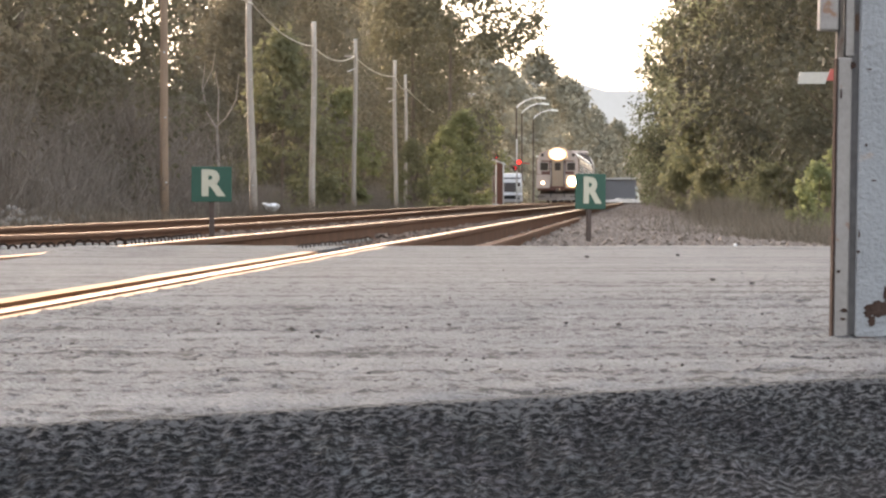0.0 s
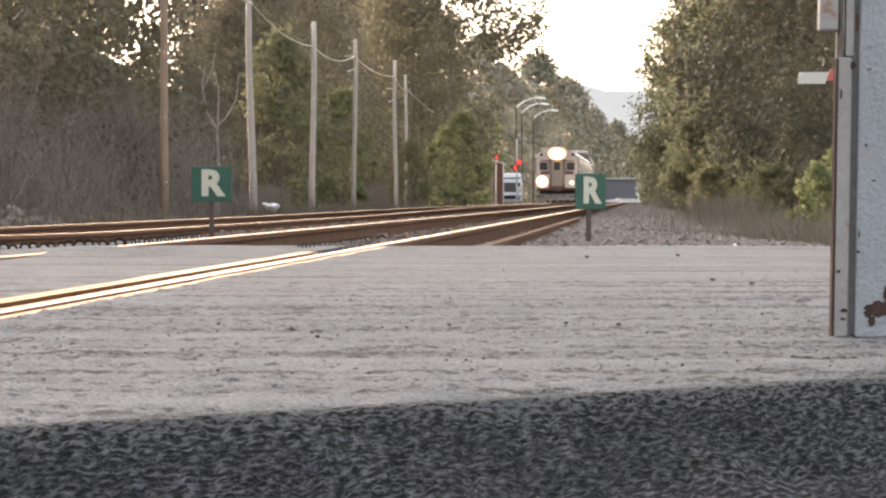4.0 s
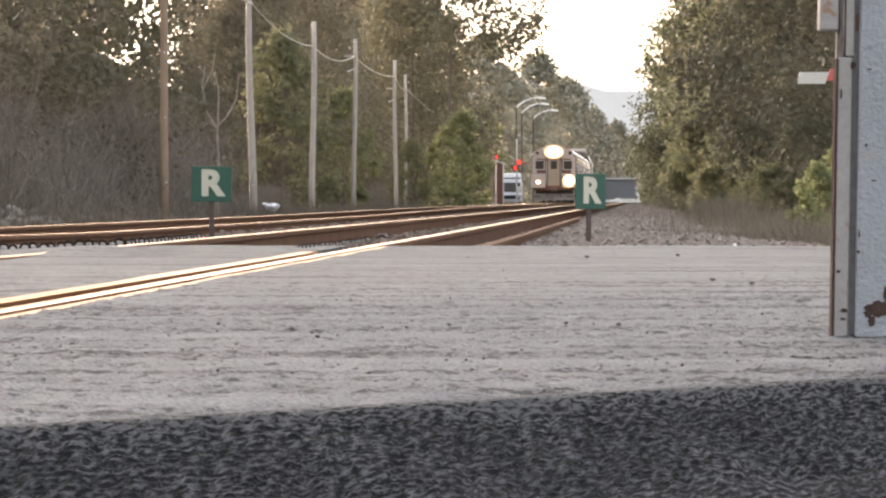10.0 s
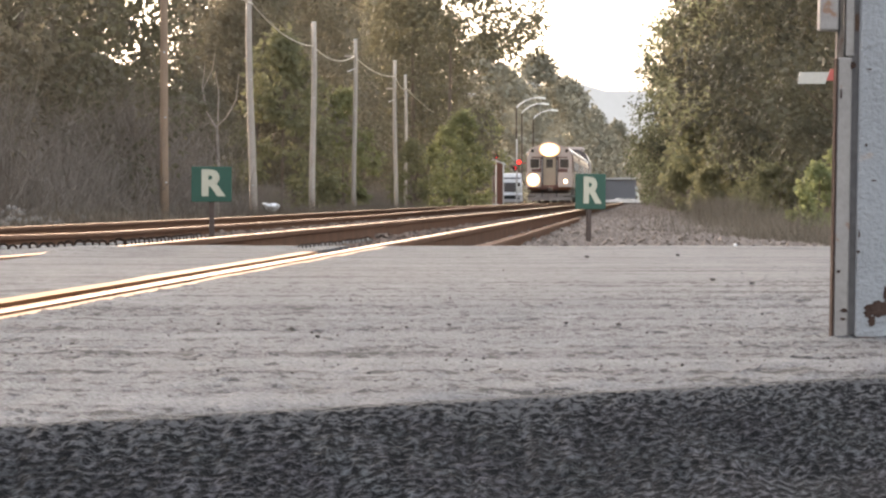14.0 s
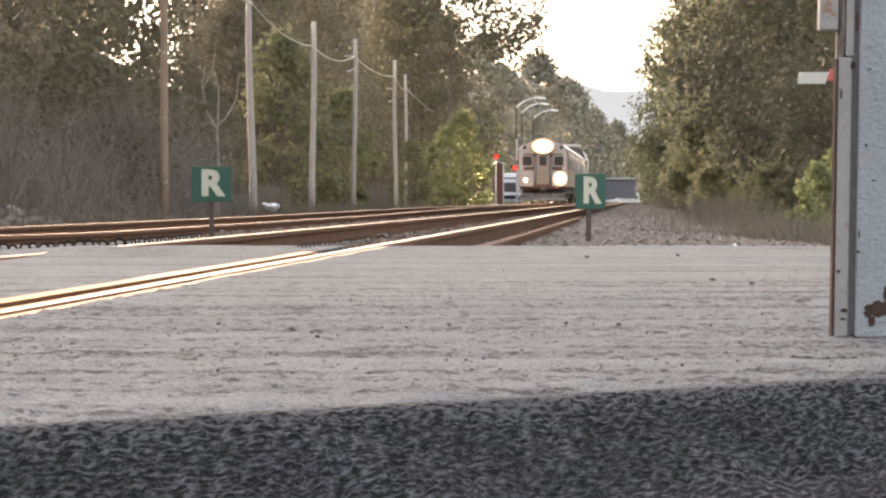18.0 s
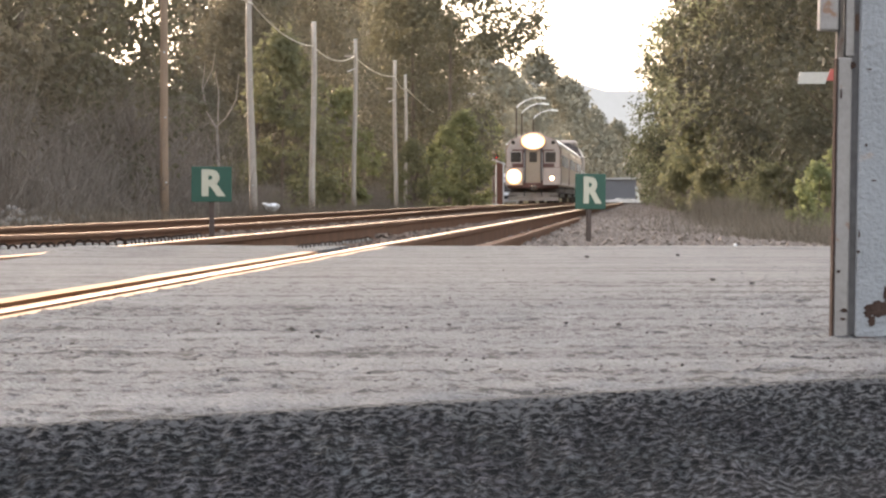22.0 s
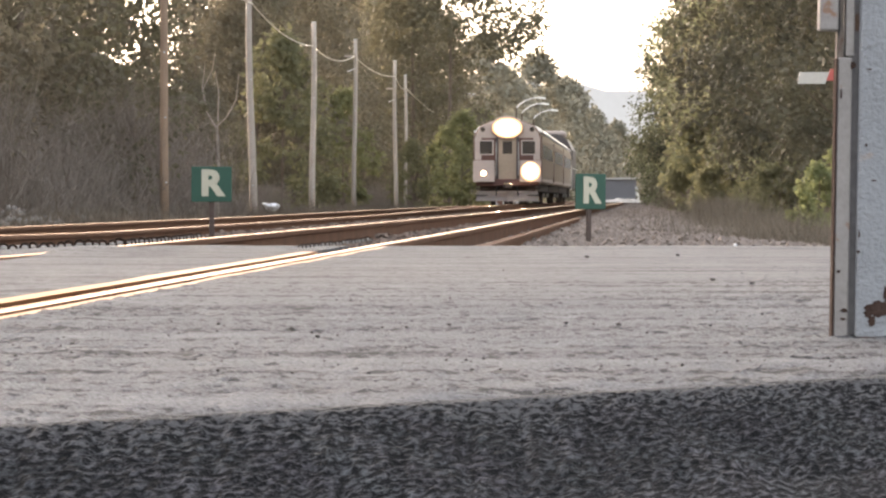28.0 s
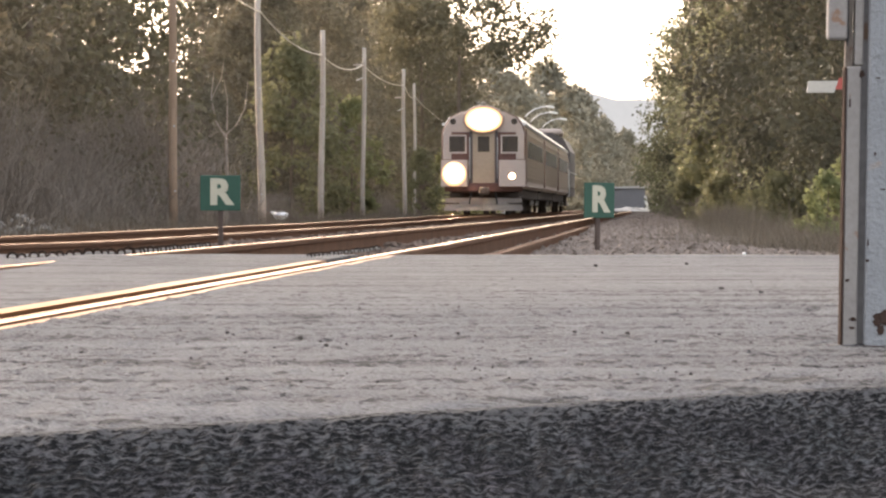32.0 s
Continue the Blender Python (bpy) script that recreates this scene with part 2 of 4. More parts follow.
def coarse_asphalt():
    """Open-textured dark asphalt, ridged and pitted; lit ridges and shaded hollows are in the colour. Paler along the
    upper edge.
    """
    g = Graph("coarse_dark_asphalt")
    patch, stain, spread = g.noise(5.5, 3), g.noise(9, 3), g.noise(3.0, 3)
    along_edge, split, flat = g.tree.nodes.new("ShaderNodeVectorMath"), g.tree.nodes.new("ShaderNodeSeparateXYZ"), g.tree.nodes.new("ShaderNodeCombineXYZ")
    along_edge.operation = "DOT_PRODUCT"
    g.put(along_edge.inputs[0], g.at)
    along_edge.inputs[1].default_value = (-1.19, 1.0, 0.0)
    g.put(split.inputs[0], g.at)
    g.put(flat.inputs[0], split.outputs[0])
    g.put(flat.inputs[1], along_edge.outputs["Value"])
    g.at = flat.outputs[0]
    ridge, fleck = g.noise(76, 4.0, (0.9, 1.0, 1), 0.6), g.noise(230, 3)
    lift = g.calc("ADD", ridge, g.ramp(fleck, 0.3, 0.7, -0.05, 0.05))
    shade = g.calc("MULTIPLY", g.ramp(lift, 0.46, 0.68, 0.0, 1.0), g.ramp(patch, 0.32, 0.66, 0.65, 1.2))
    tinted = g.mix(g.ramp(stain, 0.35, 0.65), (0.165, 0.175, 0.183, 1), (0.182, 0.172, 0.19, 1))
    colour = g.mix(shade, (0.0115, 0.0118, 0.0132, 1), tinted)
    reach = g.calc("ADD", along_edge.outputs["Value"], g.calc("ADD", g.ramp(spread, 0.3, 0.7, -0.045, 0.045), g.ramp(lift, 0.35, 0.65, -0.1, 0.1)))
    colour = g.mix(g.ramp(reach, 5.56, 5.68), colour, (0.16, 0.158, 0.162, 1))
    return g.finish(colour, 0.85, 0.1, lift, 0.05)


M["road"] = worn_asphalt()
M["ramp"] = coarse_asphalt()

M["rail_top"].node_tree.nodes["Principled BSDF"].inputs["Specular Tint"].default_value = (0.6, 0.42, 0.32, 1)
M["web_shade"] = paint("dirty_grey_recess", (0.14, 0.132, 0.132), 0.8, vary=0.25, scale=8, fine=60, stain=(0.1, 0.06, 0.04), stain_at=0.62)
M["edge_brown"] = paint("brown_grey_edge", (0.125, 0.104, 0.09), 0.85, vary=0.25, scale=12, fine=70, stain=(0.09, 0.055, 0.04), stain_at=0.6)
M["white_rubble"] = paint("whitish_rubble", (0.5, 0.47, 0.43), 0.85, vary=0.25, scale=3, fine=20, bump=0.02)
M["arm_white"] = paint("dull_arm_white", (0.47, 0.445, 0.4), 0.6, vary=0.1)
M["soot_stone"] = paint("blackened_ballast", (0.03, 0.02, 0.015), 0.95, spec=0.08, vary=0.3, scale=12, fine=60, random_shift=0.3)
M["guard"] = paint("worn_guard_steel", (0.18, 0.135, 0.108), 0.33, metal=1.0, vary=0.1, scale=3, fine=30)
M["guard"].node_tree.nodes["Principled BSDF"].inputs["Specular Tint"].default_value = (0.5, 0.36, 0.27, 1)
M["flange_dirt"] = paint("dark_flangeway_dirt", (0.045, 0.026, 0.018), 0.95, vary=0.4, scale=5, fine=40, bump=0.004)

# ---- mesh helpers ----
def link_mesh(name, me, material, parent=None, label=""):
    me.materials.append(material) if material and not me.materials else None
    ob = new(name, me)
    if parent:
        ob.parent = parent
    if label:
        ob["label"] = label
    return ob


def part(name, bm, material, parent=None, label="", smooth=False):
    """Links a bmesh as one mesh object, under a thing or a part if one is given."""
    me = bpy.data.meshes.new(name)
    for f in bm.faces:
        f.smooth = smooth
    bm.to_mesh(me)
    bm.free()
    return link_mesh(name, me, material, parent, label)


def raw(name, verts, faces, material, parent=None, label="", smooth=False):
    me = bpy.data.meshes.new(name)
    verts, faces = np.asarray(verts, dtype=float), np.asarray(faces, dtype=np.int32)
    me.from_pydata(verts.tolist(), [], faces.tolist())
    if smooth:
        me.polygons.foreach_set("use_smooth", np.ones(len(faces), dtype=bool))
    me.update()
    return link_mesh(name, me, material, parent, label)


def empty(name, m=None):
    ob = new(name)
    if m is not None:
        ob.matrix_world = m
    return ob


def add_box(bm, size, at, turn=None, bevel=0.0, segments=1):
    m = Matrix.Translation(at) @ (turn.to_4x4() if turn else Matrix()) @ Matrix.Diagonal((*size, 1))
    made = bmesh.ops.create_cube(bm, size=1, matrix=m)["verts"]
    if bevel:
        edges = list({e for v in made for e in v.link_edges})
        bmesh.ops.bevel(bm, geom=edges, offset=bevel, segments=segments, affect="EDGES", profile=0.5)


def box(size, at, turn=None, bevel=0.0, segments=1):
    bm = bmesh.new()
    add_box(bm, size, at, turn, bevel, segments)
    return bm


def add_rod(bm, a, b, r0, r1=None, sides=10):
    a, b = Vector(a), Vector(b)
    m = Matrix.Translation((a + b) / 2) @ (b - a).to_track_quat("Z", "Y").to_matrix().to_4x4()
    bmesh.ops.create_cone(bm, cap_ends=True, segments=sides, radius1=r0, radius2=r0 if r1 is None else r1, depth=(b - a).length, matrix=m)


def rod(a, b, r0, r1=None, sides=10):
    bm = bmesh.new()
    add_rod(bm, a, b, r0, r1, sides)
    return bm


def sweep(points, r, sides=8):
    """One tube along a path."""
    pts = [Vector(p) for p in points]
    rings = []
    for i, p in enumerate(pts):
        d = (pts[min(i + 1, len(pts) - 1)] - pts[max(i - 1, 0)]).normalized()
        side = d.cross(Vector((0, 0, 1)) if abs(d.z) < 0.9 else Vector((0, 1, 0))).normalized()
        up = side.cross(d)
        rings.append([p + (side * math.cos(6.2832 * k / sides) + up * math.sin(6.2832 * k / sides)) * r for k in range(sides)])
    return loft(rings)


def loft(rings, caps=True):
    """A skin over rings of equally many points."""
    bm = bmesh.new()
    rows = [[bm.verts.new(p) for p in ring] for ring in rings]
    k = len(rows[0])
    for r0, r1 in zip(rows, rows[1:]):
        for i in range(k):
            bm.faces.new((r0[i], r0[(i + 1) % k], r1[(i + 1) % k], r1[i]))
    if caps:
        bm.faces.new(rows[0][::-1])
        bm.faces.new(rows[-1])
    bmesh.ops.recalc_face_normals(bm, faces=bm.faces)
    return bm


def disc(bm, at, radius, depth, direction=(0, -1, 0), sides=24, tip=None):
    at, d = Vector(at), Vector(direction)
    add_rod(bm, at - d * depth / 2, at + d * depth / 2, radius, radius if tip is None else tip, sides)


def spot(bearing, reach):
    """A place by its bearing, in millimetres of sideways way per metre ahead, and its distance ahead."""
    return bearing * reach / 1000, reach


def along(q, y):
    return q + SLOPE * y

# ---- ground ----
def wavy(x, y, s, k):
    return noise.noise(Vector((x * s, y * s, k)))


def sheet(name, xs, ys, height, material, label, category):
    verts = [(x, y, height(x, y)) for y in ys for x in xs]
    w = len(xs)
    faces = [(j * w + i, j * w + i + 1, (j + 1) * w + i + 1, (j + 1) * w + i) for j in range(len(ys) - 1) for i in range(w - 1)]
    return tagged(raw(name, verts, faces, material, smooth=True), label, category, kind="structure")


def ground_height(x, y):
    """Ballast shoulders near the tracks, falling to bare earth beside them."""
    q = x - SLOPE * y
    if y < 20 or y > 1500:
        return -0.42
    if -8.2 < q < 0.6:
        base = -0.17
    else:
        out = max(q - 0.6, -8.2 - q)
        base = -0.17 - min(out * 0.09, 0.3)
    return base + 0.03 * wavy(x, y, 0.9, 1) + 0.012 * wavy(x, y, 4, 2)


xs = sorted({*np.linspace(-3000, -60, 8), *np.linspace(-60, -16, 23), *np.linspace(-16, 24, 101), *np.linspace(24, 70, 20), *np.linspace(70, 3000, 8)})
ys = sorted({*np.linspace(-400, 19, 8), *np.linspace(20, 70, 101), *np.linspace(71, 200, 90), *np.linspace(205, 800, 60), *np.linspace(850, 4500, 14)})
sheet("ground", xs, ys, ground_height, M["earth"], "bare brown earth and gravel beside the railway", "ground")

# the road over the crossing, a rounded edge of coarse asphalt in front of it
def road_front(x):
    return 5.65 + 1.19 * x


def road_back(x):
    return 24.6 + 0.12 * math.sin(x * 1.3) + 0.1 * wavy(x, 0, 3.0, 5) - 0.1 * x


def road_relief(x, y):
    """Worn asphalt: low humps, shallow pits and the stones of the mix."""
    z = 0.004 * wavy(x, y, 1.1, 9)
    near = min(max((18 - y) / 6, 0), 1)
    if near > 0:
        z += near * (0.0068 * wavy(x, y, 13, 8) + 0.004 * wavy(x, y, 34, 7) + 0.0022 * wavy(x, y, 80, 6))
        rough = 0.5 + 0.9 * wavy(x * 0.2, y * 2.2, 1.0, 14)
        z -= near * 0.011 * max(wavy(x, y, 9, 5) + 0.5 * wavy(x, y, 23, 3) - 0.12, 0) * max(rough, 0.1)
    z += (1 - near) * 0.003 * wavy(x, y, 5, 8)
    if y > 15:
        q = x - SLOPE * y
        if N_FAR < q < N_NEAR:
            z += 0.024 * min(max((y - 19.6) / 1.2, 0), 1) * min(max((23.4 - y) / 0.8, 0), 1) * max(1 - (q - N_FAR - 0.12) / 0.6, 0)
    return z


def road_piece(cols, first, rows):
    """One stretch of road between two rails, with closed sides; first gives where each column begins."""
    verts, faces = [], []
    for s in rows:
        for q in cols:
            y0 = first(q)
            y = y0 + (road_back(q) - y0) * s
            x = q + SLOPE * y
            edge = min(max((y - y0) / 0.25, 0), 1)
            verts.append((x, y, road_relief(x, y) - 0.02 * (1 - edge) ** 2))
    w, n = len(cols), len(rows)
    for j in range(n - 1):
        faces += [(j * w + k, j * w + k + 1, (j + 1) * w + k + 1, (j + 1) * w + k) for k in range(w - 1)]
    ring = [k for k in range(w)] + [j * w + w - 1 for j in range(1, n)] + [(n - 1) * w + k for k in range(w - 2, -1, -1)] + [j * w for j in range(n - 2, 0, -1)]
    start = len(verts)
    verts += [verts[k] for k in ring] + [(verts[k][0], verts[k][1], -0.3) for k in ring]
    faces += [(start + k, start + len(ring) + k, start + len(ring) + (k + 1) % len(ring), start + (k + 1) % len(ring)) for k in range(len(ring))]
    tagged(raw("road", verts, faces, M["road"], smooth=True), "worn light-grey asphalt road across the railway tracks", "road", kind="structure")


def build_road():
    """Old grey asphalt flush with the rails, cut open along each rail."""
    coarse = np.linspace(0, 1, 60)
    cuts = [-30.0, F_FAR - 0.12, F_FAR + 0.05, F_NEAR - 0.12, F_NEAR + 0.05, N_FAR - 0.05, N_FAR + 0.12, N_NEAR - 0.17]
    for a, b in zip(cuts[::2], cuts[1::2]):
        road_piece(np.linspace(a, b, 24), lambda q: -6.0, coarse)
    near = np.concatenate([np.linspace(0, 0.30, 270), np.linspace(0.303, 0.46, 60), np.linspace(0.47, 1, 50)])
    road_piece(np.concatenate([np.linspace(N_NEAR + 0.09, 1.35, 260), np.linspace(1.4, 4, 30), np.linspace(4.5, 30, 12)]),
               lambda q: max(min(road_front(q + SLOPE * 8), 14), -6), near)


build_road()


def build_ramp():
    """The dark coarse flank of the road, sloping down towards the viewer."""
    verts, faces = [], []
    cols = np.concatenate([np.linspace(-1.3, -0.75, 20), np.linspace(-0.746, 0.9, 470), np.linspace(0.95, 3.2, 40)])
    rows = np.concatenate([np.linspace(0, 0.42, 150), np.linspace(0.45, 8, 40)])
    for s in rows:
        for x in cols:
            edge = road_front(x) + 0.03 + 0.012 * wavy(x, 0, 2.5, 3) + 0.01 * wavy(x, 0, 14, 4) + 0.012 * wavy(x, 0, 45, 4)
            y = edge - s
            z = max(-0.30 * max(s - 0.05, 0), -0.345) + 0.003 * (1 - min(s / 0.1, 1)) + 0.01 * wavy(x, y, 5, 6) * min(s / 0.25, 1)
            if s < 0.43 and -0.75 < x < 0.9:
                z += (0.0042 * wavy(x * 0.8, s, 75, 2) + 0.0014 * wavy(x * 0.8, s, 140, 4)) * min(max(s / 0.09, 0.15), 1)
            verts.append((x, y, z))
    w = len(cols)
    for j in range(len(rows) - 1):
        faces += [(j * w + k, (j + 1) * w + k, (j + 1) * w + k + 1, j * w + k + 1) for k in range(w - 1)]
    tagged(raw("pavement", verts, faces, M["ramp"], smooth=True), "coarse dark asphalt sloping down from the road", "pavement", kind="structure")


build_ramp()

# ---- tracks ----
RAIL_HALF = [(0.07, -0.185), (0.07, -0.172), (0.012, -0.155), (0.010, -0.045), (0.036, -0.035), (0.037, -0.008), (0.030, 0.0)]


def sag(q, y):
    """The far track has settled a little between the crossing and the curve."""
    if q > -4:
        return 0.0
    deep = 0.06 if q > F_MID else 0.035
    s = min(max((y - 24) / 20, 0), 1) * min(max((135 - y) / 60, 0), 1)
    return -deep * s * s * (3 - 2 * s)


def rail(q):
    outline = RAIL_HALF + [(-a, b) for a, b in reversed(RAIL_HALF)]
    stations = [-7, 0, 8, 16, 24, *range(28, 150, 4), *range(150, 700, 25)]
    rings = [[(along(q, y) + a, y, b + sag(q, y)) for a, b in outline] for y in stations]
    ob = part("rail", loft(rings), M["rail_rust"])
    tops = [[(along(q, y) + a, y, b + sag(q, y)) for a, b in ((0.0305, 0.001), (0.027, 0.0042), (0, 0.006), (-0.027, 0.0042), (-0.0305, 0.001))] for y in stations]
    part("running_surface", loft(tops, False), M["rail_top"], ob, "polished bright steel rail head", smooth=True)
    return tagged(ob, "rusty steel rail with a polished bright top", "rail", "rails of the two tracks")


def spare_rail(q, y0, y1):
    outline = RAIL_HALF + [(-a, b) for a, b in reversed(RAIL_HALF)]
    rings = [[(along(q, y) + a, y, b - 0.05) for a, b in outline] for y in (y0, y1)]
    ob = part("spare_rail", loft(rings), M["rail_rust"])
    tagged(ob, "rusty spare rail lying beside the near track", "rail")


spare_rail(-1.1, 26.0, 72.0)
for q in (N_NEAR, N_FAR, F_NEAR, F_FAR):
    rail(q)

# ties, shared mesh, parts of their track bed
def track_bed(q, first, last):
    bed = tagged(empty("track_bed"), "timber ties bedded in grey ballast", "track bed", kind="structure")
    me = bpy.data.meshes.new("tie")
    bm = box((2.6, 0.23, 0.18), (0, 0, 0), bevel=0.012)
    bm.to_mesh(me)
    bm.free()
    me.materials.append(M["tie"])
    y = first
    while y < last:
        ob = new("tie", me)
        ob.parent = bed
        ob.matrix_basis = pose(along(q, y), y + random.uniform(-0.03, 0.03), -0.275 + random.uniform(-0.01, 0.01), 0, 0, -2.7 + random.uniform(-0.8, 0.8))
        y += 0.56


track_bed((N_NEAR + N_FAR) / 2, 25.2, 110)
track_bed(F_MID, 25.2, 110)


def stones(name, count, place, size, material, label, category, seed):
    """Loose stones, joined: each a squashed, uneven octahedron."""
    rng = np.random.default_rng(seed)
    base = np.array([(1, 0, 0), (-1, 0, 0), (0, 1, 0), (0, -1, 0), (0, 0, 1), (0, 0, -1)], dtype=float)
    tri = np.array([(0, 2, 4), (2, 1, 4), (1, 3, 4), (3, 0, 4), (2, 0, 5), (1, 2, 5), (3, 1, 5), (0, 3, 5)])
    verts, faces = np.zeros((count * 6, 3)), np.zeros((count * 8, 3), dtype=int)
    for k in range(count):
        x, y, z = place(rng)
        s = size * rng.uniform(0.5, 1.35)
        v = base * rng.uniform(0.6, 1.25, (6, 1)) * np.array((1.1, 1.0, 0.75)) * s
        a, b = rng.uniform(0, 6.28), rng.uniform(-0.8, 0.8)
        ca, sa, cb, sb = math.cos(a), math.sin(a), math.cos(b), math.sin(b)
        r = np.array([(ca, -sa, 0), (sa, ca, 0), (0, 0, 1)]) @ np.array([(1, 0, 0), (0, cb, -sb), (0, sb, cb)])
        verts[k * 6:k * 6 + 6] = v @ r.T + (x, y, z + s * 0.15)
        faces[k * 8:k * 8 + 8] = tri + k * 6
    return tagged(raw(name, verts, faces, material), label, category, kind="stuff")


def bed_stone(rng):
    y = 24.9 * (140 / 24.9) ** rng.uniform(0, 1)
    q = rng.uniform(-9.0, -0.9)
    x = along(q, y)
    return x, y, ground_height(x, y)


def shoulder_stone(rng):
    y = 24.4 * (330 / 24.4) ** rng.uniform(0, 1)
    q = rng.uniform(-1.2, 3.2)
    x = along(q, y)
    return x, y, ground_height(x, y)


stones("ballast", 12000, bed_stone, 0.036, M["bed_stone"], "loose grey and brown ballast stones along the tracks", "gravel", 3)
stones("gravel_shoulder", 16000, shoulder_stone, 0.056, M["ballast"], "loose grey gravel beside the near rail", "gravel", 4)


def crumb(rng):
    y = 6.6 * (24 / 6.6) ** rng.uniform(0, 1)
    return rng.uniform(-0.11, 0.11) * y, y, 0.001


def worn_band(rng):
    y = rng.normal() * 0.5 + 7.75
    return rng.uniform(-0.11, 0.11) * y, max(y, 6.8), -0.0035


stones("pit_grit", 420, worn_band, 0.0055, M["dark_stone"], "dark stones sunk in the road to stand for its worn pits", "grit", 7)


stones("road_grit", 280, crumb, 0.0032, M["dark_stone"], "dark crumbs of stone lying on the road", "grit", 5)


def small_stone(bearing, reach, s, material="dark_stone", label="small dark stone lying on the grey road"):
    x, y = spot(bearing, reach)
    bm = bmesh.new()
    bmesh.ops.create_icosphere(bm, subdivisions=1, radius=s)
    for v in bm.verts:
        v.co *= random.uniform(0.7, 1.2)
        v.co.z *= 0.7
    ob = part("stone", bm, M[material])
    ob.scale = (0.8, 0.8, 0.8)
    ob.location = (x, y, s * 0.4)
    tagged(ob, label, "stone", "stones on the road")


for b, d, s in ((-35.7, 8.75, 0.009), (-29.6, 8.32, 0.008), (-53, 9.15, 0.007), (28.9, 9.2, 0.008), (41.5, 9.06, 0.009), (63.6, 14.1, 0.012),
                (34, 19.6, 0.014), (-8.6, 8.9, 0.006), (1.5, 9.1, 0.007), (-31, 8.6, 0.005), (55.4, 20.2, 0.014), (73, 13.5, 0.01)):
    small_stone(b, d, s)
small_stone(69, 24.4, 0.016, "litter", "small white pebble at the road's far edge")

def edge_clips():
    """Bent dark clips standing in rows along the track panels, each over a pale lump of mortar."""
    arch = [(-0.026, 0, -0.02), (-0.025, 0, 0.004), (-0.014, 0, 0.019), (0.004, 0, 0.022), (0.02, 0, 0.014), (0.027, 0, -0.002), (0.027, 0, -0.02)]
    meshes = []
    for name, bm, material in (("clip", sweep(arch, 0.0075, 6), "soot_stone"), ("mortar", box((0.036, 0.05, 0.034), (0, 0.012, -0.010), bevel=0.008), "pale_stone")):
        me = bpy.data.meshes.new(name)
        bm.to_mesh(me)
        bm.free()
        me.materials.append(M[material])
        meshes.append(me)
    for q0, y0, q1, y1, n, size in ((-3.45, 22.9, -3.2, 25.9, 14, 1.0), (-3.2, 26.1, -3.2, 30.5, 20, 0.8), (-1.90, 23.5, -1.84, 28.6, 22, 0.5)):
        for k in range(n):
            f = (k + random.uniform(-0.2, 0.2)) / (n - 1)
            y = y0 + (y1 - y0) * f
            clip = tagged(empty("track_clip", pose(along(q0 + (q1 - q0) * f, y), y, 0.004 + random.uniform(-0.004, 0.004), 0, 0, random.uniform(-25, 25)) @ Matrix.Scale(size * random.uniform(0.9, 1.1), 4)),
                          "dark bent steel clip at the road's edge", "track clip", "row of clips beside the rails")
            for me in meshes:
                new(me.name, me).parent = clip


edge_clips()

# steel edging and dirt in the gap beside the near rail
def strip(name, q0, q1, y0, y1, z0, z1, material, label, category):
    ys = np.linspace(y0, y1, 30)
    rings = [[(along(q0, y), y, z0), (along(q1, y), y, z0), (along(q1, y) - 0.004, y, z1), (along(q0, y) + 0.004, y, z1 + 0.004 * wavy(0, y, 0.7, 3))] for y in ys]
    return tagged(part(name, loft(rings), material), label, category, kind="structure")


strip("flange_guard", N_NEAR - 0.172, N_NEAR - 0.088, -6, 21.3, -0.15, 0.006, M["guard"], "worn bright steel guard along the near rail", "guard rail")
strip("flangeway", N_NEAR - 0.088, N_NEAR - 0.03, -6, 24.2, -0.2, -0.06, M["flange_dirt"], "dirt packed in the gap beside the rail", "flangeway")
strip("rail_seal", N_NEAR + 0.047, N_NEAR + 0.099, -6, 24.3, -0.2, -0.001, M["guard"], "worn steel strip outside the near rail", "rail seal")
strip("flangeway_far", N_FAR - 0.05, N_FAR + 0.12, -6, 24.2, -0.2, -0.035, M["rail_rust"], "dirt packed beside the farther rail", "flangeway")

# ---- signs, post and gate by the crossing ----
def r_mesh(size):
    cu = bpy.data.curves.new("letter", "FONT")
    cu.body, cu.size, cu.offset, cu.extrude = "R", size, size * 0.045, 0.002
    cu.align_x, cu.align_y = "CENTER", "CENTER"
    ob = new("letter", cu)
    me = bpy.data.meshes.new_from_object(ob)
    bpy.data.objects.remove(ob)
    return me


def r_sign(x, y, turn, lean, label, z=-0.2):
    thing = tagged(empty("track_sign", pose(x, y, z, 0, lean, turn)), label, "sign", "R signs beside the near track")
    part("board", box((0.39, 0.012, 0.34), (0, 0, 0.612), bevel=0.005, segments=2), M["green_paint"], thing, "faded green square board")
    part("post", box((0.05, 0.03, 0.62), (0, 0.022, 0.26), bevel=0.004), M["post_brown"], thing, "dark rusty post")
    me = r_mesh(0.335)
    me.materials.append(M["cream"])
    letter = new("letter", me)
    letter.parent = thing
    letter.matrix_basis = pose(0, -0.0085, 0.612, 90, 0, 0) @ Matrix.Diagonal((1.06, 1, 1, 1))
    letter["label"] = "bold cream letter R"
    for s in (-0.06, 0.06):
        bm = bmesh.new()
        disc(bm, (0, -0.009, 0.612 + s * 2.4), 0.008, 0.006, sides=8)
        part("bolt", bm, M["green_paint"], thing)
    return thing


r_sign(-2.228, 40.8, -3, 0, "small green board with a bold cream R on a short post")
r_sign(1.408, 40.6, 40, 0.5, "small green board with a cream R beside the gravel shoulder", -0.27)


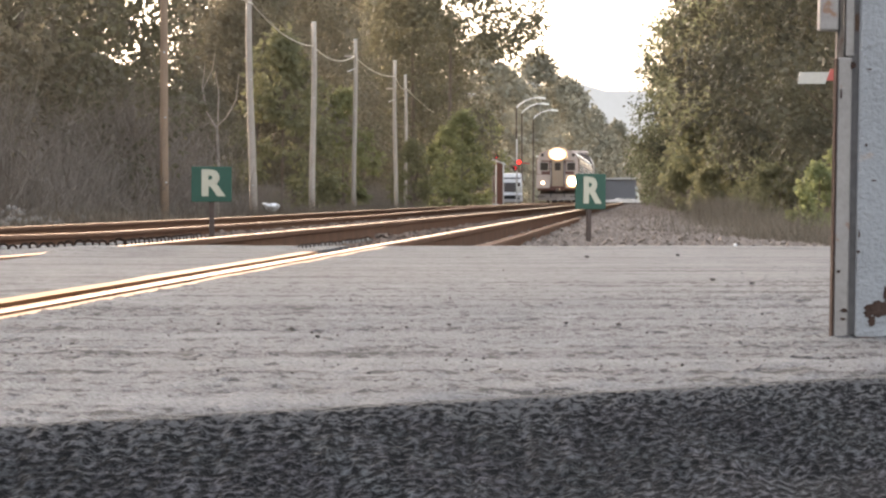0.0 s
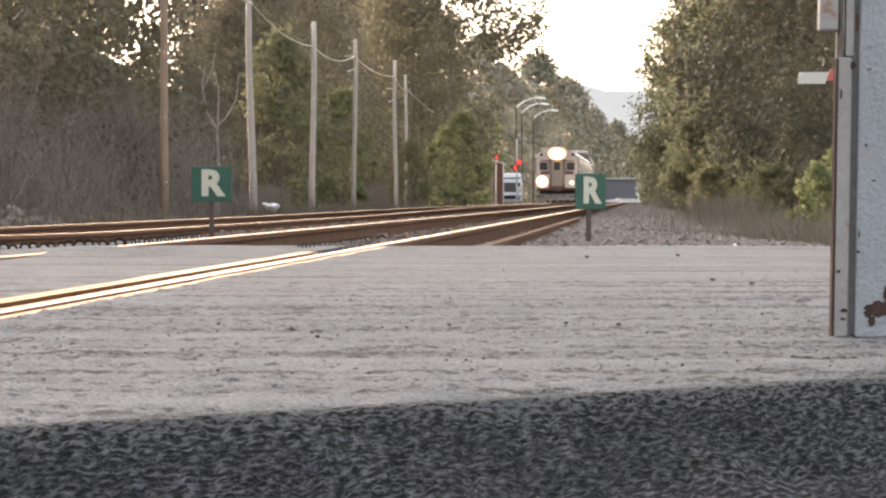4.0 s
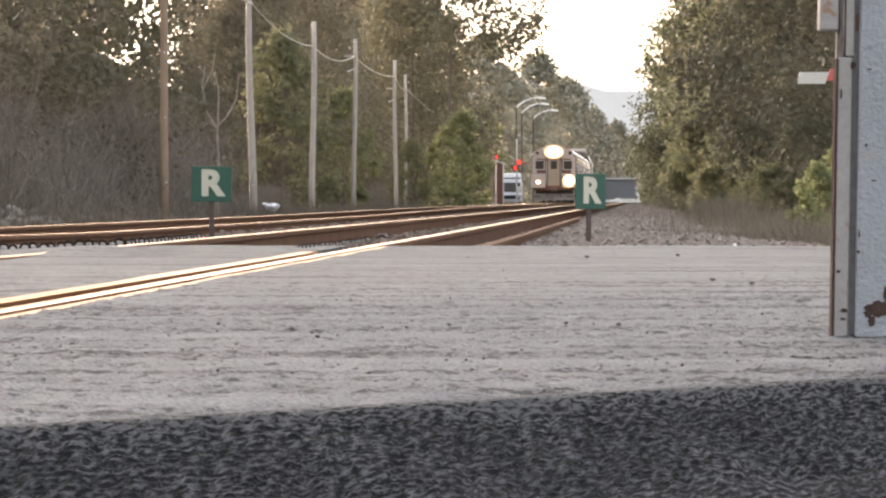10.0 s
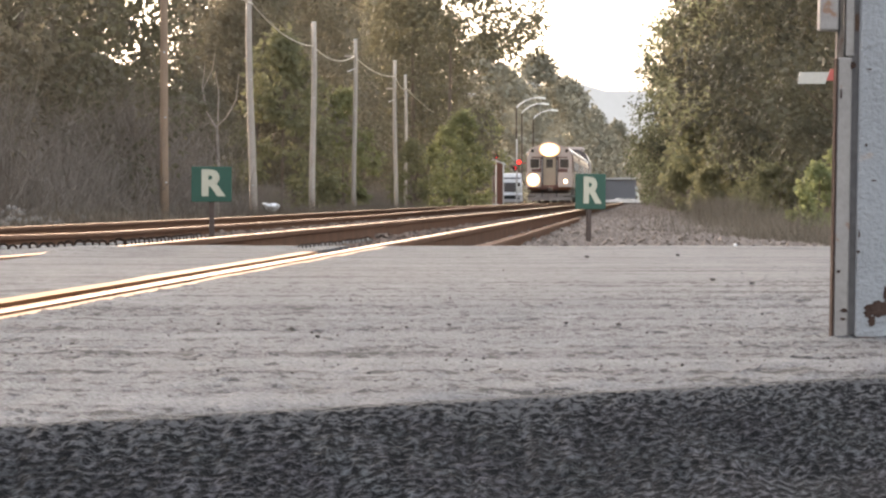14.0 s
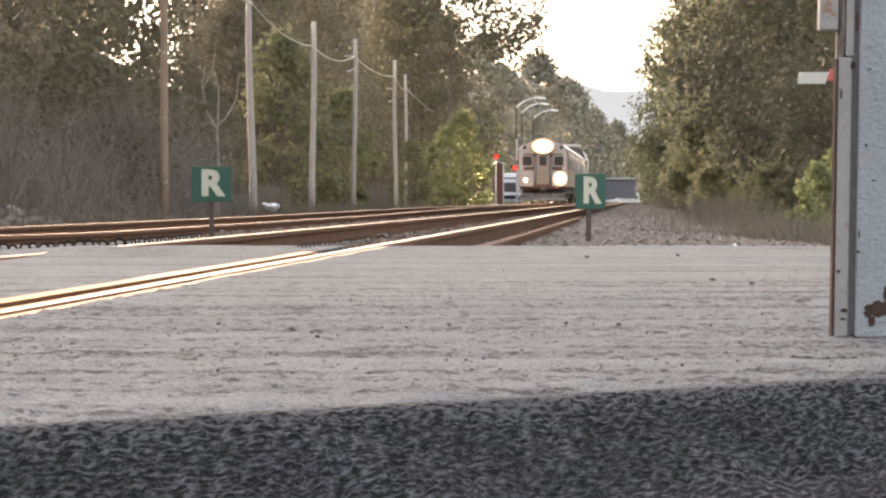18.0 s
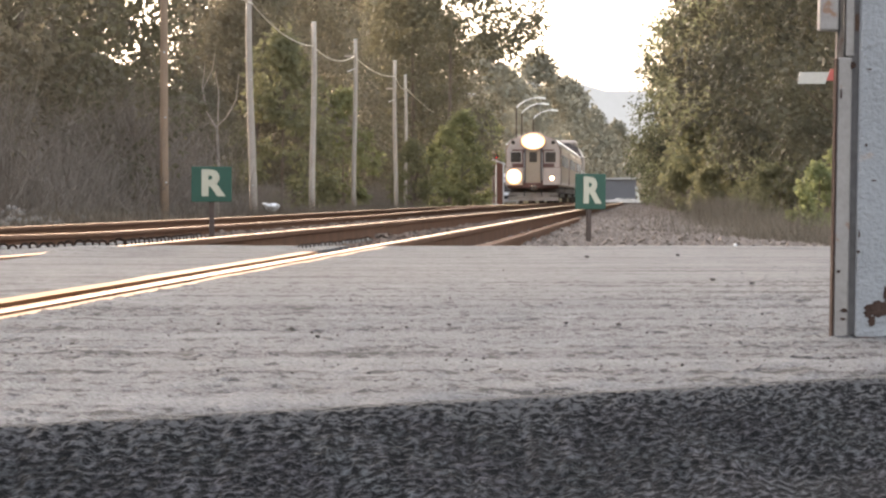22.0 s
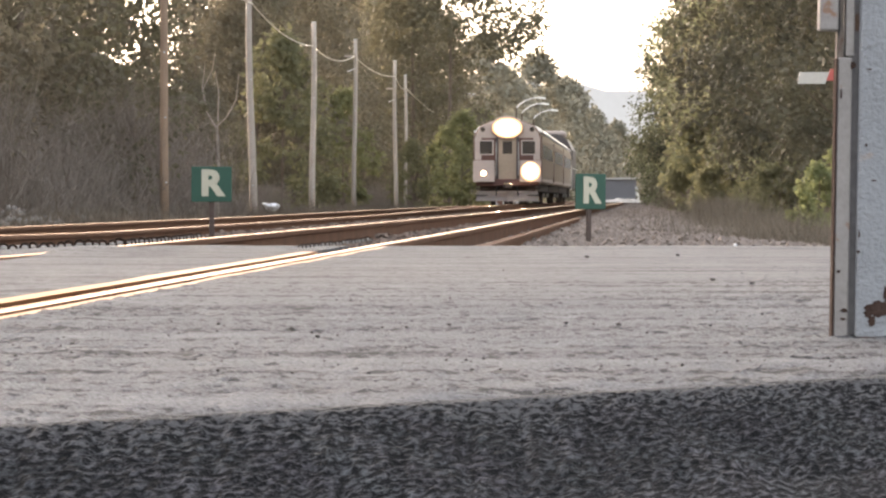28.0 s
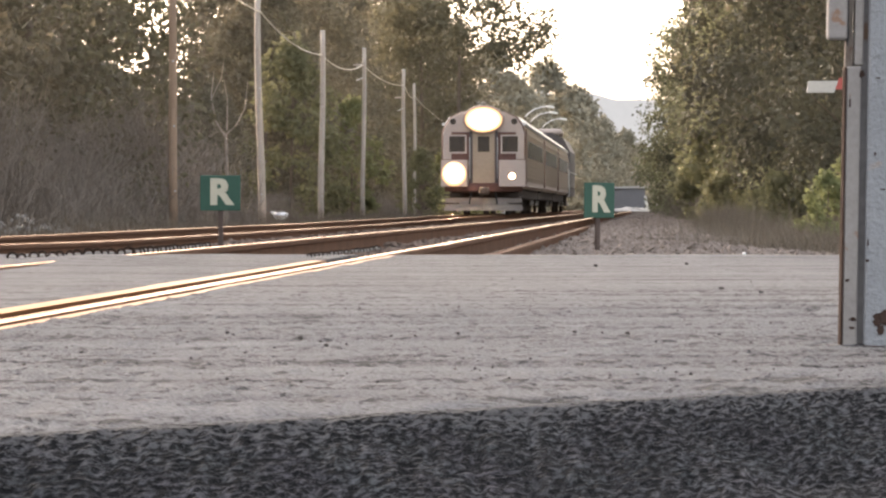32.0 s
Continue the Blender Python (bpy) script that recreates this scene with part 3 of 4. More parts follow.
def blob(name, radius, seed, material, parent, at, squash=(1, 1)):
    """A flake-shaped patch with a ragged outline, 1 mm thick, in the xz plane."""
    rng = random.Random(seed)
    k = 26
    rings = []
    outline = [(math.cos(6.283 * i / k) * radius * squash[0] * rng.uniform(0.55, 1.15), math.sin(6.283 * i / k) * radius * squash[1] * rng.uniform(0.55, 1.15)) for i in range(k)]
    for y in (0.0, -0.0012):
        rings.append([(at[0] + a, at[1] + y, at[2] + b) for a, b in outline])
    return part(name, loft(rings), material, parent)


def steel_post():
    thing = tagged(empty("steel_post", pose(0.772, 8.42, -0.02, 0, 0.95, 0)), "chipped pale-painted steel post standing on the road edge", "post")
    part("side_bar", box((0.0285, 0.05, 0.572), (0.0153, 0.0, 0.287), bevel=0.003, segments=2), M["grey_paint"], thing, "dull grey bar with rust at its foot")
    part("side_bar", box((0.0175, 0.05, 2.4), (0.0245, 0.004, 1.775), bevel=0.003, segments=2), M["grey_paint"], thing)
    rng = random.Random(3)
    splint = [[(-0.001, -0.012, z), (0.0135 + rng.uniform(-0.003, 0.002), -0.02 + rng.uniform(-0.003, 0.003), z), (0.0135, 0.02, z), (-0.001, 0.02, z)] for z in np.linspace(0.56, 1.0, 16)]
    part("splint", loft(splint), M["edge_brown"], thing, "weathered brown strip beside the upper bar")
    part("web", box((0.016, 0.02, 3.0), (0.036, -0.004, 1.5)), M["web_shade"], thing, "recess between bar and face, its shade put into the grey")
    part("edge_strip", box((0.0038, 0.054, 0.57), (-0.0011, 0.0, 0.286), bevel=0.001), M["rust"], thing, "thin dark brown edge")
    part("face", box((0.217, 0.06, 3.0), (0.1515, -0.01, 1.5), bevel=0.006, segments=2), M["white_paint"], thing, "pale blue-white face with flaking paint")
    part("base_plate", box((0.22, 0.10, 0.022), (0.13, 0.0, 0.010), bevel=0.004), M["rust"], thing, "rusty base plate")
    for radius, seed, x, y, z, squash in ((0.034, 4, 0.092, -0.0402, 0.076, (0.95, 0.48)), (0.018, 5, 0.100, -0.0404, 0.082, (1.0, 0.6)), (0.014, 8, 0.103, -0.0402, 0.107, (0.6, 1.3)),
                                          (0.012, 9, 0.075, -0.0402, 0.052, (0.8, 1.1)), (0.010, 21, 0.068, -0.0404, 0.068, (1.0, 1.3)), (0.005, 12, 0.021, -0.0262, 0.072, (1.6, 0.9)),
                                          (0.005, 13, 0.020, -0.0262, 0.055, (1.4, 0.6)), (0.0045, 15, 0.0085, -0.0262, 0.149, (1.0, 0.8)), (0.006, 16, 0.047, -0.0402, 0.224, (0.35, 1.5)),
                                          (0.005, 17, 0.046, -0.0402, 0.189, (0.8, 0.7)), (0.006, 18, 0.008, -0.0262, 0.50, (0.4, 2.0)), (0.008, 19, 0.031, -0.0262, 0.558, (0.7, 1.2)),
                                          (0.004, 22, 0.062, -0.0402, 0.55, (1.5, 0.4)), (0.004, 23, 0.075, -0.0402, 0.33, (1.5, 0.5)), (0.004, 24, 0.058, -0.0402, 0.40, (0.7, 1.0))):
        blob("bare_patch", radius, seed, M["rust"], thing, (x, y, z), squash)
    bm = sweep([(0.012, -0.01, 0.56), (0.004, -0.012, 0.62), (0.0, -0.012, 0.72), (0.006, -0.012, 1.2)], 0.004, 6)
    part("cable", bm, M["black"], thing, "thin dark cable")
    part("junction_box", box((0.038, 0.05, 0.3), (-0.0185, 0.0, 0.776), bevel=0.003), M["grey_paint"], thing, "pale grey box beside the bar")
    part("bracket", box((0.03, 0.012, 0.02), (0.008, 0.012, 0.70)), M["rust"], thing)


steel_post()


def crossing_gate():
    """A lowered arm whose tip reaches in beside the post; mast and machine stand behind the post."""
    x0, y0 = 2.60, 31.0
    z = 1.16
    thing = tagged(empty("crossing_gate", pose(x0, y0, -0.42, 0, 0, 0)), "lowered crossing gate arm with red and white bands", "crossing gate")
    a, x = 0.0, 0.0
    for i, (w, mat, lab) in enumerate(((0.21, "arm_white", "white band"), (0.26, "gate_red", "red band"), (0.3, "gate_white", "white band"), (0.3, "gate_red", "red band"))):
        bm = box((w, 0.025, 0.085), (x + w / 2, 0, z + 0.405 + 0.1 * (x + w / 2)))
        for v in bm.verts:
            v.co.x += (v.co.z - z - 0.42) * 0.35 * (1 if i or v.co.x > 0.1 else 0.4)
        part("arm_band", bm, M[mat], thing, lab)
        x += w
    part("mast", rod((1.15, 0.1, 0), (1.15, 0.1, 2.6), 0.05, 0.05, 12), M["galv"], thing)
    part("gate_machine", box((0.32, 0.3, 0.5), (1.15, 0.12, 1.6), bevel=0.02), M["galv"], thing)


crossing_gate()

# ---- poles and cables ----
def pole(bearing, reach, height, r, brown=False, arm=0.0, arm_z=0.0, foot=-0.45, lean=0.0, label=""):
    x, y = spot(bearing, reach)
    thing = tagged(empty("utility_pole", pose(x, y, foot, 0, lean, 0)), label or "weathered grey wooden pole beside the tracks", "pole", "line of poles")
    rings = []
    for i in range(9):
        s = i / 8
        rr = r * (1.12 - 0.3 * s)
        rings.append([(math.cos(a) * rr + 0.04 * math.sin(s * 5 + reach), math.sin(a) * rr, s * (height - foot)) for a in np.linspace(0, 6.283, 11)[:-1]])
    part("shaft", loft(rings), M["pole_brown" if brown else "pole_grey"], thing, smooth=True)
    bm = bmesh.new()
    disc(bm, (0.04 * math.sin(5 + reach), 0, height - foot + 0.02), r * 0.86, 0.05, (0, 0, 1), 10)
    part("cap", bm, M["galv"], thing)
    if arm:
        part("cross_arm", box((arm, 0.1, 0.1), (-arm * 0.35, -r, arm_z - foot), bevel=0.01), M["pole_grey"], thing)
        part("brace", rod((-arm * 0.6, -r, arm_z - foot - 0.75), (0, -r, arm_z - foot - 0.6), 0.025, sides=6), M["galv"], thing)
    for k in range(3):
        bm = bmesh.new()
        disc(bm, (0.03, -r - 0.03, 1.2 + k * 1.9), 0.03, 0.06, sides=6)
        part("step_bolt", bm, M["galv"], thing)
    return Vector((x, y, 0))


POLES = [pole(-65.3, 124, 11.0, 0.115, True, lean=-0.9, label="tall brown wooden pole beside the tracks"),
         pole(-44.9, 152, 7.9, 0.13, arm=0.0, lean=-0.9),
         pole(-30.7, 180, 7.75, 0.125, lean=0.2),
         pole(-20.9, 205, 7.94, 0.11, arm=0.6, arm_z=7.16, lean=0.2),
         pole(-11.2, 240, 8.06, 0.115, arm=0.6, arm_z=6.5, lean=-0.2),
         pole(-8.7, 262, 7.9, 0.1, lean=-0.4),
         pole(3.0, 335, 7.9, 0.12)]
HANG = (8.2, 7.25, 6.75, 7.15, 7.2, 7.1, 6.6)


def cable(a, b, droop, r=0.028):
    pts = []
    for i in range(13):
        s = i / 12
        p = a.lerp(b, s)
        p.z -= droop * 4 * s * (1 - s)
        pts.append(p)
    bm = sweep(pts, r, 6)
    tagged(part("cable", bm, M["cable"]), "pale sagging overhead cable between the poles", "cable", "cables along the poles")


for i in range(len(POLES) - 1):
    a, b = POLES[i].copy(), POLES[i + 1].copy()
    a.z, b.z = HANG[i], HANG[i + 1]
    a.y, b.y = a.y - 0.2, b.y - 0.2
    cable(a, b, (0.3, 0.35, 0.4, 0.3, 0.3, 0.5)[i], 0.028 if i < 5 else 0.05)

# the guy of the tall brown pole
tagged(part("guy_wire", sweep([(-8.3, 124, 10.0), (-13.2, 124, 4.85), (-18.2, 124, -0.45)], 0.022, 6), M["cable"]), "pale guy wire slanting down from the brown pole", "cable")

# ---- trees ----
def tubes(rng, spec, sides=6):
    """spec: list of (points, radii) -> one mesh of tapered tubes."""
    verts, faces = [], []
    for pts, radii in spec:
        base = len(verts)
        for (p, r) in zip(pts, radii):
            for k in range(sides):
                a = 6.283 * k / sides
                verts.append((p[0] + r * math.cos(a), p[1] + r * math.sin(a), p[2]))
        for j in range(len(pts) - 1):
            for k in range(sides):
                faces.append((base + j * sides + k, base + j * sides + (k + 1) % sides, base + (j + 1) * sides + (k + 1) % sides, base + (j + 1) * sides + k))
    return verts, faces


def leaves(rng, lobes, per_lobe, size):
    """Folded leaves, gathered in uneven lobes; size is a leaf's length."""
    c = np.array([l[:3] for l in lobes])
    rad = np.array([l[3] for l in lobes])
    idx = np.repeat(np.arange(len(lobes)), per_lobe)
    n = len(idx)
    d = rng.normal(size=(n, 3))
    d /= np.linalg.norm(d, axis=1)[:, None]
    shell = rng.uniform(0.35, 1.08, n) ** 0.6
    sub = rng.normal(size=(n, 3)) * 0.10
    p = c[idx] + (d * shell[:, None] + sub) * rad[idx][:, None] * np.array((1, 1, 0.75))
    u = rng.normal(size=(n, 3)) + d * 0.4 + np.array((0, 0, -0.5))
    u /= np.linalg.norm(u, axis=1)[:, None]
    face = d * 0.9 + np.array((0, 0, 0.6)) + rng.normal(size=(n, 3)) * 0.5
    w = np.cross(u, face)
    w /= np.linalg.norm(w, axis=1)[:, None]
    nn = np.cross(u, w)
    L = (size * rng.uniform(0.55, 1.3, n))[:, None]
    verts = np.stack([p, p + u * L * 0.5 + w * L * 0.36 + nn * L * 0.12, p + u * L, p + u * L * 0.5 - w * L * 0.36 + nn * L * 0.12], 1).reshape(-1, 3)
    faces = np.arange(n * 4).reshape(-1, 4)
    return verts, faces


def tree(name, seed, height, spread, leaf_mat, label, low=0.1, lobes=70, per=130, leaf=0.24, trunk_r=0.2, bark="bark", top_round=0.55, lobe=(0.14, 0.25)):
    """Tapered trunk and limbs and a crown of lobes that follow the limbs."""
    rng = np.random.default_rng(seed)
    thing = tagged(empty(name), label, "tree" if height > 3.5 else "bush")
    spec, tips = [], []
    lean = rng.uniform(-0.3, 0.3, 2)
    trunk = [(lean[0] * s * s, lean[1] * s * s, height * 0.9 * s) for s in np.linspace(0, 1, 9)]
    spec.append((trunk, [trunk_r * (1.25 if i == 0 else 1 - 0.85 * i / 8) for i in range(9)]))
    for k in range(lobes):
        s = low + (1 - low) * (k + rng.uniform(0, 1)) / lobes
        shape = math.sin(math.pi * min(max((s - low * 0.5) / (1 - low * 0.5), 0.02), 0.98) ** top_round) ** 0.6
        a, out = rng.uniform(0, 6.283), spread * shape * rng.uniform(0.25, 1.0) ** 0.6
        z = height * s
        tip = np.array((math.cos(a) * out, math.sin(a) * out, z))
        tips.append((*tip, spread * rng.uniform(*lobe)))
        if k % 5 == 0 and s < 0.92:
            start = np.array((lean[0] * s * s, lean[1] * s * s, max(z - out * 0.55, 0.3)))
            mid = (start + tip) / 2 + rng.normal(size=3) * 0.15
            spec.append(([start, mid, tip], [trunk_r * 0.38 * (1.1 - s), trunk_r * 0.22 * (1.1 - s), 0.012]))
    v, f = tubes(rng, spec)
    raw("trunk", v, f, M[bark], thing, smooth=True)
    v, f = leaves(rng, tips, per, leaf)
    raw("crown", v, f, M[leaf_mat], thing)
    return thing


OAK = tree("oak_tree", 11, 15, 5.2, "leaf_oak", "tall dense broadleaf tree with dull green leaves", low=0.06, lobes=190, per=62, leaf=0.25)
DARK = tree("woodland_tree", 12, 14, 4.6, "leaf_dark", "tall dark woodland tree in shade", low=0.05, lobes=180, per=62, leaf=0.25)
DARK2 = tree("woodland_tree", 13, 12, 5.0, "leaf_dark", "dark spreading woodland tree in shade", low=0.12, lobes=180, per=62, leaf=0.25)
MAPLE = tree("maple_tree", 14, 14, 4.4, "leaf_maple", "leafy maple hung with green clusters beside the line", low=0.05, lobes=210, per=85, leaf=0.205)
MAPLE2 = tree("maple_tree", 15, 11, 3.9, "leaf_maple", "leafy maple with drooping green branches", low=0.04, lobes=190, per=85, leaf=0.2)
YOUNG = tree("young_tree", 16, 6.3, 2.1, "leaf_bright", "young light-green tree at the wood's edge", low=0.04, lobes=60, per=48, leaf=0.28, trunk_r=0.07)
SLENDER = tree("slender_tree", 27, 6.3, 2.2, "leaf_soft", "slender dull-green tree between the line poles", low=0.04, lobes=70, per=42, leaf=0.26, trunk_r=0.07)
BUSH = tree("leafy_bush", 17, 2.6, 1.5, "leaf_soft", "dull green leafy bush in dry grass", low=0.05, lobes=40, per=48, leaf=0.2, trunk_r=0.04)
FAR = tree("far_tree", 18, 21, 7.5, "leaf_far", "distant tree down the line with haze in its leaf colour", low=0.03, lobes=220, per=38, leaf=0.66, trunk_r=0.3, lobe=(0.09, 0.17))
FAR2 = tree("far_tree", 19, 17, 7.0, "leaf_far", "distant round-topped tree with haze in its leaf colour", low=0.03, lobes=210, per=38, leaf=0.66, trunk_r=0.3, top_round=0.8, lobe=(0.09, 0.17))
OVER = tree("overhanging_tree", 21, 15.5, 6.6, "leaf_oak", "tree with thin branches reaching over the line", low=0.66, lobes=75, per=60, leaf=0.36, top_round=1.0)
LACE = tree("thin_tree", 23, 11, 3.6, "leaf_dark", "thin tree with the bright sky behind its leaves", low=0.35, lobes=22, per=40, leaf=0.28, trunk_r=0.1, top_round=0.9, lobe=(0.12, 0.2))
BACK = tree("woodland_tree", 24, 14, 5.2, "leaf_dark", "dark woodland tree of the back ranks and the unseen shade row", low=0.05, lobes=110, per=75, leaf=0.34, lobe=(0.2, 0.32))
NEAR = tree("maple_tree", 25, 13, 4.2, "leaf_maple_shade", "dense maple close to the road crossing with shade in its leaf colour", low=0.05, lobes=260, per=84, leaf=0.165, lobe=(0.11, 0.21))
LIME = tree("lime_bush", 26, 1.75, 0.62, "leaf_lime", "bright yellow-green bush in dry grass", low=0.06, lobes=46, per=30, leaf=0.135, trunk_r=0.03)
USED = set()


def plant(thing, x, y, scale=1.0, turn=None, z=-0.4):
    m = pose(x, y, z, 0, 0, random.uniform(0, 360) if turn is None else turn) @ Matrix.Scale(scale, 4)
    if thing.name in USED:
        return copy_thing_at(thing, m)
    USED.add(thing.name)
    thing.matrix_basis = m
    return thing


def copy_thing_at(thing, m):
    made = copy_thing(thing, Matrix())
    made.matrix_basis = m
    return made


random.seed(5)
# the wood left of the tracks, three ranks deep
for k, y in enumerate((116, 127, 207, 224, 242, 262, 284, 308, 335, 365)):
    plant((DARK, OAK, DARK2)[k % 3], along(-19.5 + random.uniform(-1.5, 1.0), y), y, random.uniform(0.85, 1.1))
for k, y in enumerate((124, 140, 157, 176, 275, 310, 350)):
    plant(BACK, along(-26 + random.uniform(-1.5, 1.5), y), y, random.uniform(0.9, 1.2))
for k, y in enumerate((150, 185, 225)):
    plant(BACK, along(-33 + random.uniform(-1.5, 1.5), y), y, random.uniform(1.0, 1.25))
for k, y in enumerate((22, 31, 40, 49, 58, 67, 76, 86, 96, 106)):
    plant(BACK if y < 80 else DARK, along(-21 + random.uniform(-1, 1), y), y, random.uniform(1.0, 1.15))
for b, y, s in ((-90, 138, 0.5), (-78, 148, 0.42), (-68, 160, 0.42), (-57, 172, 0.45), (-84, 165, 0.5), (-72, 182, 0.46)):
    plant(DARK2, *spot(b, y), s)
plant(BACK, *spot(-108, 205), 1.0)
plant(BACK, *spot(-110, 190), 1.1)
plant(BACK, *spot(-42, 250), 0.95)
plant(BACK, *spot(-5, 330), 1.1)
plant(BACK, *spot(-14, 300), 1.2)
plant(BACK, *spot(-8, 352), 1.3)
plant(BACK, *spot(-26, 330), 1.2)
plant(DARK, *spot(-44, 201), 0.85)
plant(OAK, *spot(-46, 215), 0.8)
plant(DARK, *spot(-32, 232), 0.9)
plant(OAK, *spot(-36, 262), 1.0)
plant(LACE, *spot(-70, 178), 1.0, 20)
plant(LACE, *spot(-58, 200), 1.0, 120)
plant(OAK, -1.9, 276, 1.05, 40)
plant(OVER, 0.4, 270, 1.0, 0)
plant(YOUNG, *spot(4.4, 252), 0.92, 30)
plant(YOUNG, *spot(0.5, 262), 0.8, 130)
plant(YOUNG, *spot(9.5, 352), 1.25, 200)
plant(YOUNG, *spot(-23.6, 209), 0.95, 77)
plant(SLENDER, *spot(-38.0, 194), 1.3, 10)
plant(SLENDER, *spot(-7.5, 254), 0.66, 200)
# the row right of the tracks
for k, (y, b) in enumerate(((92, 113), (102, 106), (113, 101), (125, 99), (138, 94), (152, 92.5), (167, 82), (183, 78), (200, 80.5), (218, 72.5), (238, 69.5), (260, 71), (284, 64), (310, 65.5), (338, 64.5))):
    plant((MAPLE, MAPLE2, OAK)[k % 3] if y > 120 else NEAR, *spot(b + random.uniform(-1.5, 1.5), y), random.uniform(1.0, 1.2) - (0.28 if y > 300 else 0.1 if y > 250 else 0))
for k, (y, b) in enumerate(((120, 128), (150, 114), (185, 102), (225, 92), (270, 84), (330, 78))):
    plant(BACK, *spot(b, y), random.uniform(1.15, 1.35))
plant(MAPLE2, *spot(60.0, 236), 0.93, 40)
plant(MAPLE2, *spot(58.5, 214), 0.62, 160)
plant(MAPLE, *spot(62.0, 198), 0.86, 250)
plant(BUSH, *spot(64.5, 150), 1.5)
plant(LIME, *spot(88.5, 66), 0.7, 15)
plant(LIME, *spot(93.5, 69), 0.85, 100)
plant(BUSH, *spot(62, 165), 1.3)
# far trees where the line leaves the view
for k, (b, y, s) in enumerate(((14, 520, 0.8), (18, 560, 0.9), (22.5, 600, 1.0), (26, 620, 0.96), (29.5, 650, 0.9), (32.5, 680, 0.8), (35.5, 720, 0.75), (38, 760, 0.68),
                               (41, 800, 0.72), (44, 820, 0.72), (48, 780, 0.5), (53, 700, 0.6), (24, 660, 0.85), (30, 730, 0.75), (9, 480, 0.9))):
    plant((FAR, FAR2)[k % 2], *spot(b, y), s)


def hills():
    """A far ridge."""
    pts = []
    for i in range(60):
        x = -700 + 1400 * i / 59
        pts.append((x, 103 + 16 * wavy(x, 0, 0.006, 3) + 5 * wavy(x, 0, 0.05, 4)))
    verts = [(x, 4000, z) for x, z in pts] + [(x, 3930, -3) for x, _ in pts]
    faces = [(i, i + 1, 61 + i, 60 + i) for i in range(59)]
    m = paint("far_wooded_ridge", (0.36, 0.365, 0.36), 1.0, vary=0.06, scale=0.01, fine=0.1)
    m.node_tree.nodes["Principled BSDF"].inputs["Emission Color"].default_value = (0.83, 0.81, 0.77, 1)
    m.node_tree.nodes["Principled BSDF"].inputs["Emission Strength"].default_value = 0.045
    tagged(raw("backdrop", verts, faces, m), "pale wooded ridge in the far distance", "hill", kind="structure")


hills()


def blades(rng, height, spread, count, thick, low, high, length, upright):
    """Thin tapered blades that start between low and high."""
    verts, faces = [], []
    for k in range(count):
        foot = np.array((rng.normal() * spread * 0.45, rng.normal() * spread * 0.45, 0))
        d = np.array((rng.normal() * upright, rng.normal() * upright, rng.uniform(0.4, 1.2)))
        d /= np.linalg.norm(d)
        start = foot + (0, 0, rng.uniform(low, high) * height)
        L = height * rng.uniform(*length)
        bend = rng.normal(size=3) * 0.12 * L
        w = np.cross(d, rng.normal(size=3))
        w *= thick / np.linalg.norm(w)
        mid, tip = start + d * L * 0.55 + bend, start + d * L + bend * 1.6
        b = len(verts)
        verts += [start - w, start + w, mid + w * 0.7, mid - w * 0.7, tip]
        faces += [(b, b + 1, b + 2), (b, b + 2, b + 3), (b + 3, b + 2, b + 4)]
    return np.array(verts), faces


def thicket(name, seed, height, spread, count, thick, material, label, category):
    rng = np.random.default_rng(seed)
    thing = tagged(empty(name), label, category)
    tagged(raw("stem_mass", *blades(rng, height, spread, count // 4, thick * 1.1, 0.0, 0.1, (0.5, 1.0), 0.3), M[material], thing), kind="stuff")
    tagged(raw("twig_mass", *blades(rng, height, spread, count, thick, 0.0, 0.75, (0.2, 0.5), 0.6), M[material], thing), kind="stuff")
    return thing


def grass_clump(name, seed, height, spread, count, thick, material, label, category):
    rng = np.random.default_rng(seed)
    thing = tagged(empty(name), label, category)
    tagged(raw("blade_mass", *blades(rng, height, spread, count, thick, 0.0, 0.05, (0.4, 0.9), 0.45), M[material], thing), kind="stuff")
    tagged(raw("stalk_mass", *blades(rng, height, spread, count // 8, thick * 0.8, 0.0, 0.05, (0.9, 1.3), 0.2), M[material], thing), kind="stuff")
    return thing


BARE = thicket("bare_bush", 31, 3.4, 2.4, 1900, 0.0075, "twig", "tangled grey bare bush at the wood's edge", "bush")
BARE2 = thicket("bare_bush", 32, 2.6, 2.6, 1900, 0.0075, "twig", "low tangle of bare grey stems", "bush")
BRUSH = thicket("dry_brush", 35, 2.4, 2.5, 1500, 0.0075, "straw", "low brown brush beneath the maples", "bush")
GRASS = grass_clump("dry_grass_clump", 33, 0.75, 1.6, 470, 0.0075, "straw", "clump of dry straw-coloured grass", "grass")
random.seed(9)
for k in range(34):
    y = 104 + 5.2 * k * (1 + k * 0.012)
    plant((BARE, BARE2)[k % 2], along(-17.3 + random.uniform(-0.8, 0.6), y), y, random.uniform(1.0, 1.4) * (1 if y < 150 else 0.42), z=-0.5)
for k in range(12):
    plant(BRUSH, *spot(random.uniform(58, 68), random.uniform(150, 230)), random.uniform(0.45, 0.75), z=-0.5)
for k in range(8):
    plant(BUSH, *spot(random.uniform(64, 86), random.uniform(95, 125)), random.uniform(0.45, 0.7), z=-0.5)
for k in range(9):
    plant(BRUSH, *spot(random.uniform(64, 98), random.uniform(75, 125)), random.uniform(0.25, 0.45), z=-0.5)
for k in range(60):
    plant(GRASS, *spot(random.uniform(64, 99), random.uniform(44, 110)), random.uniform(0.35, 0.75), z=-0.42)
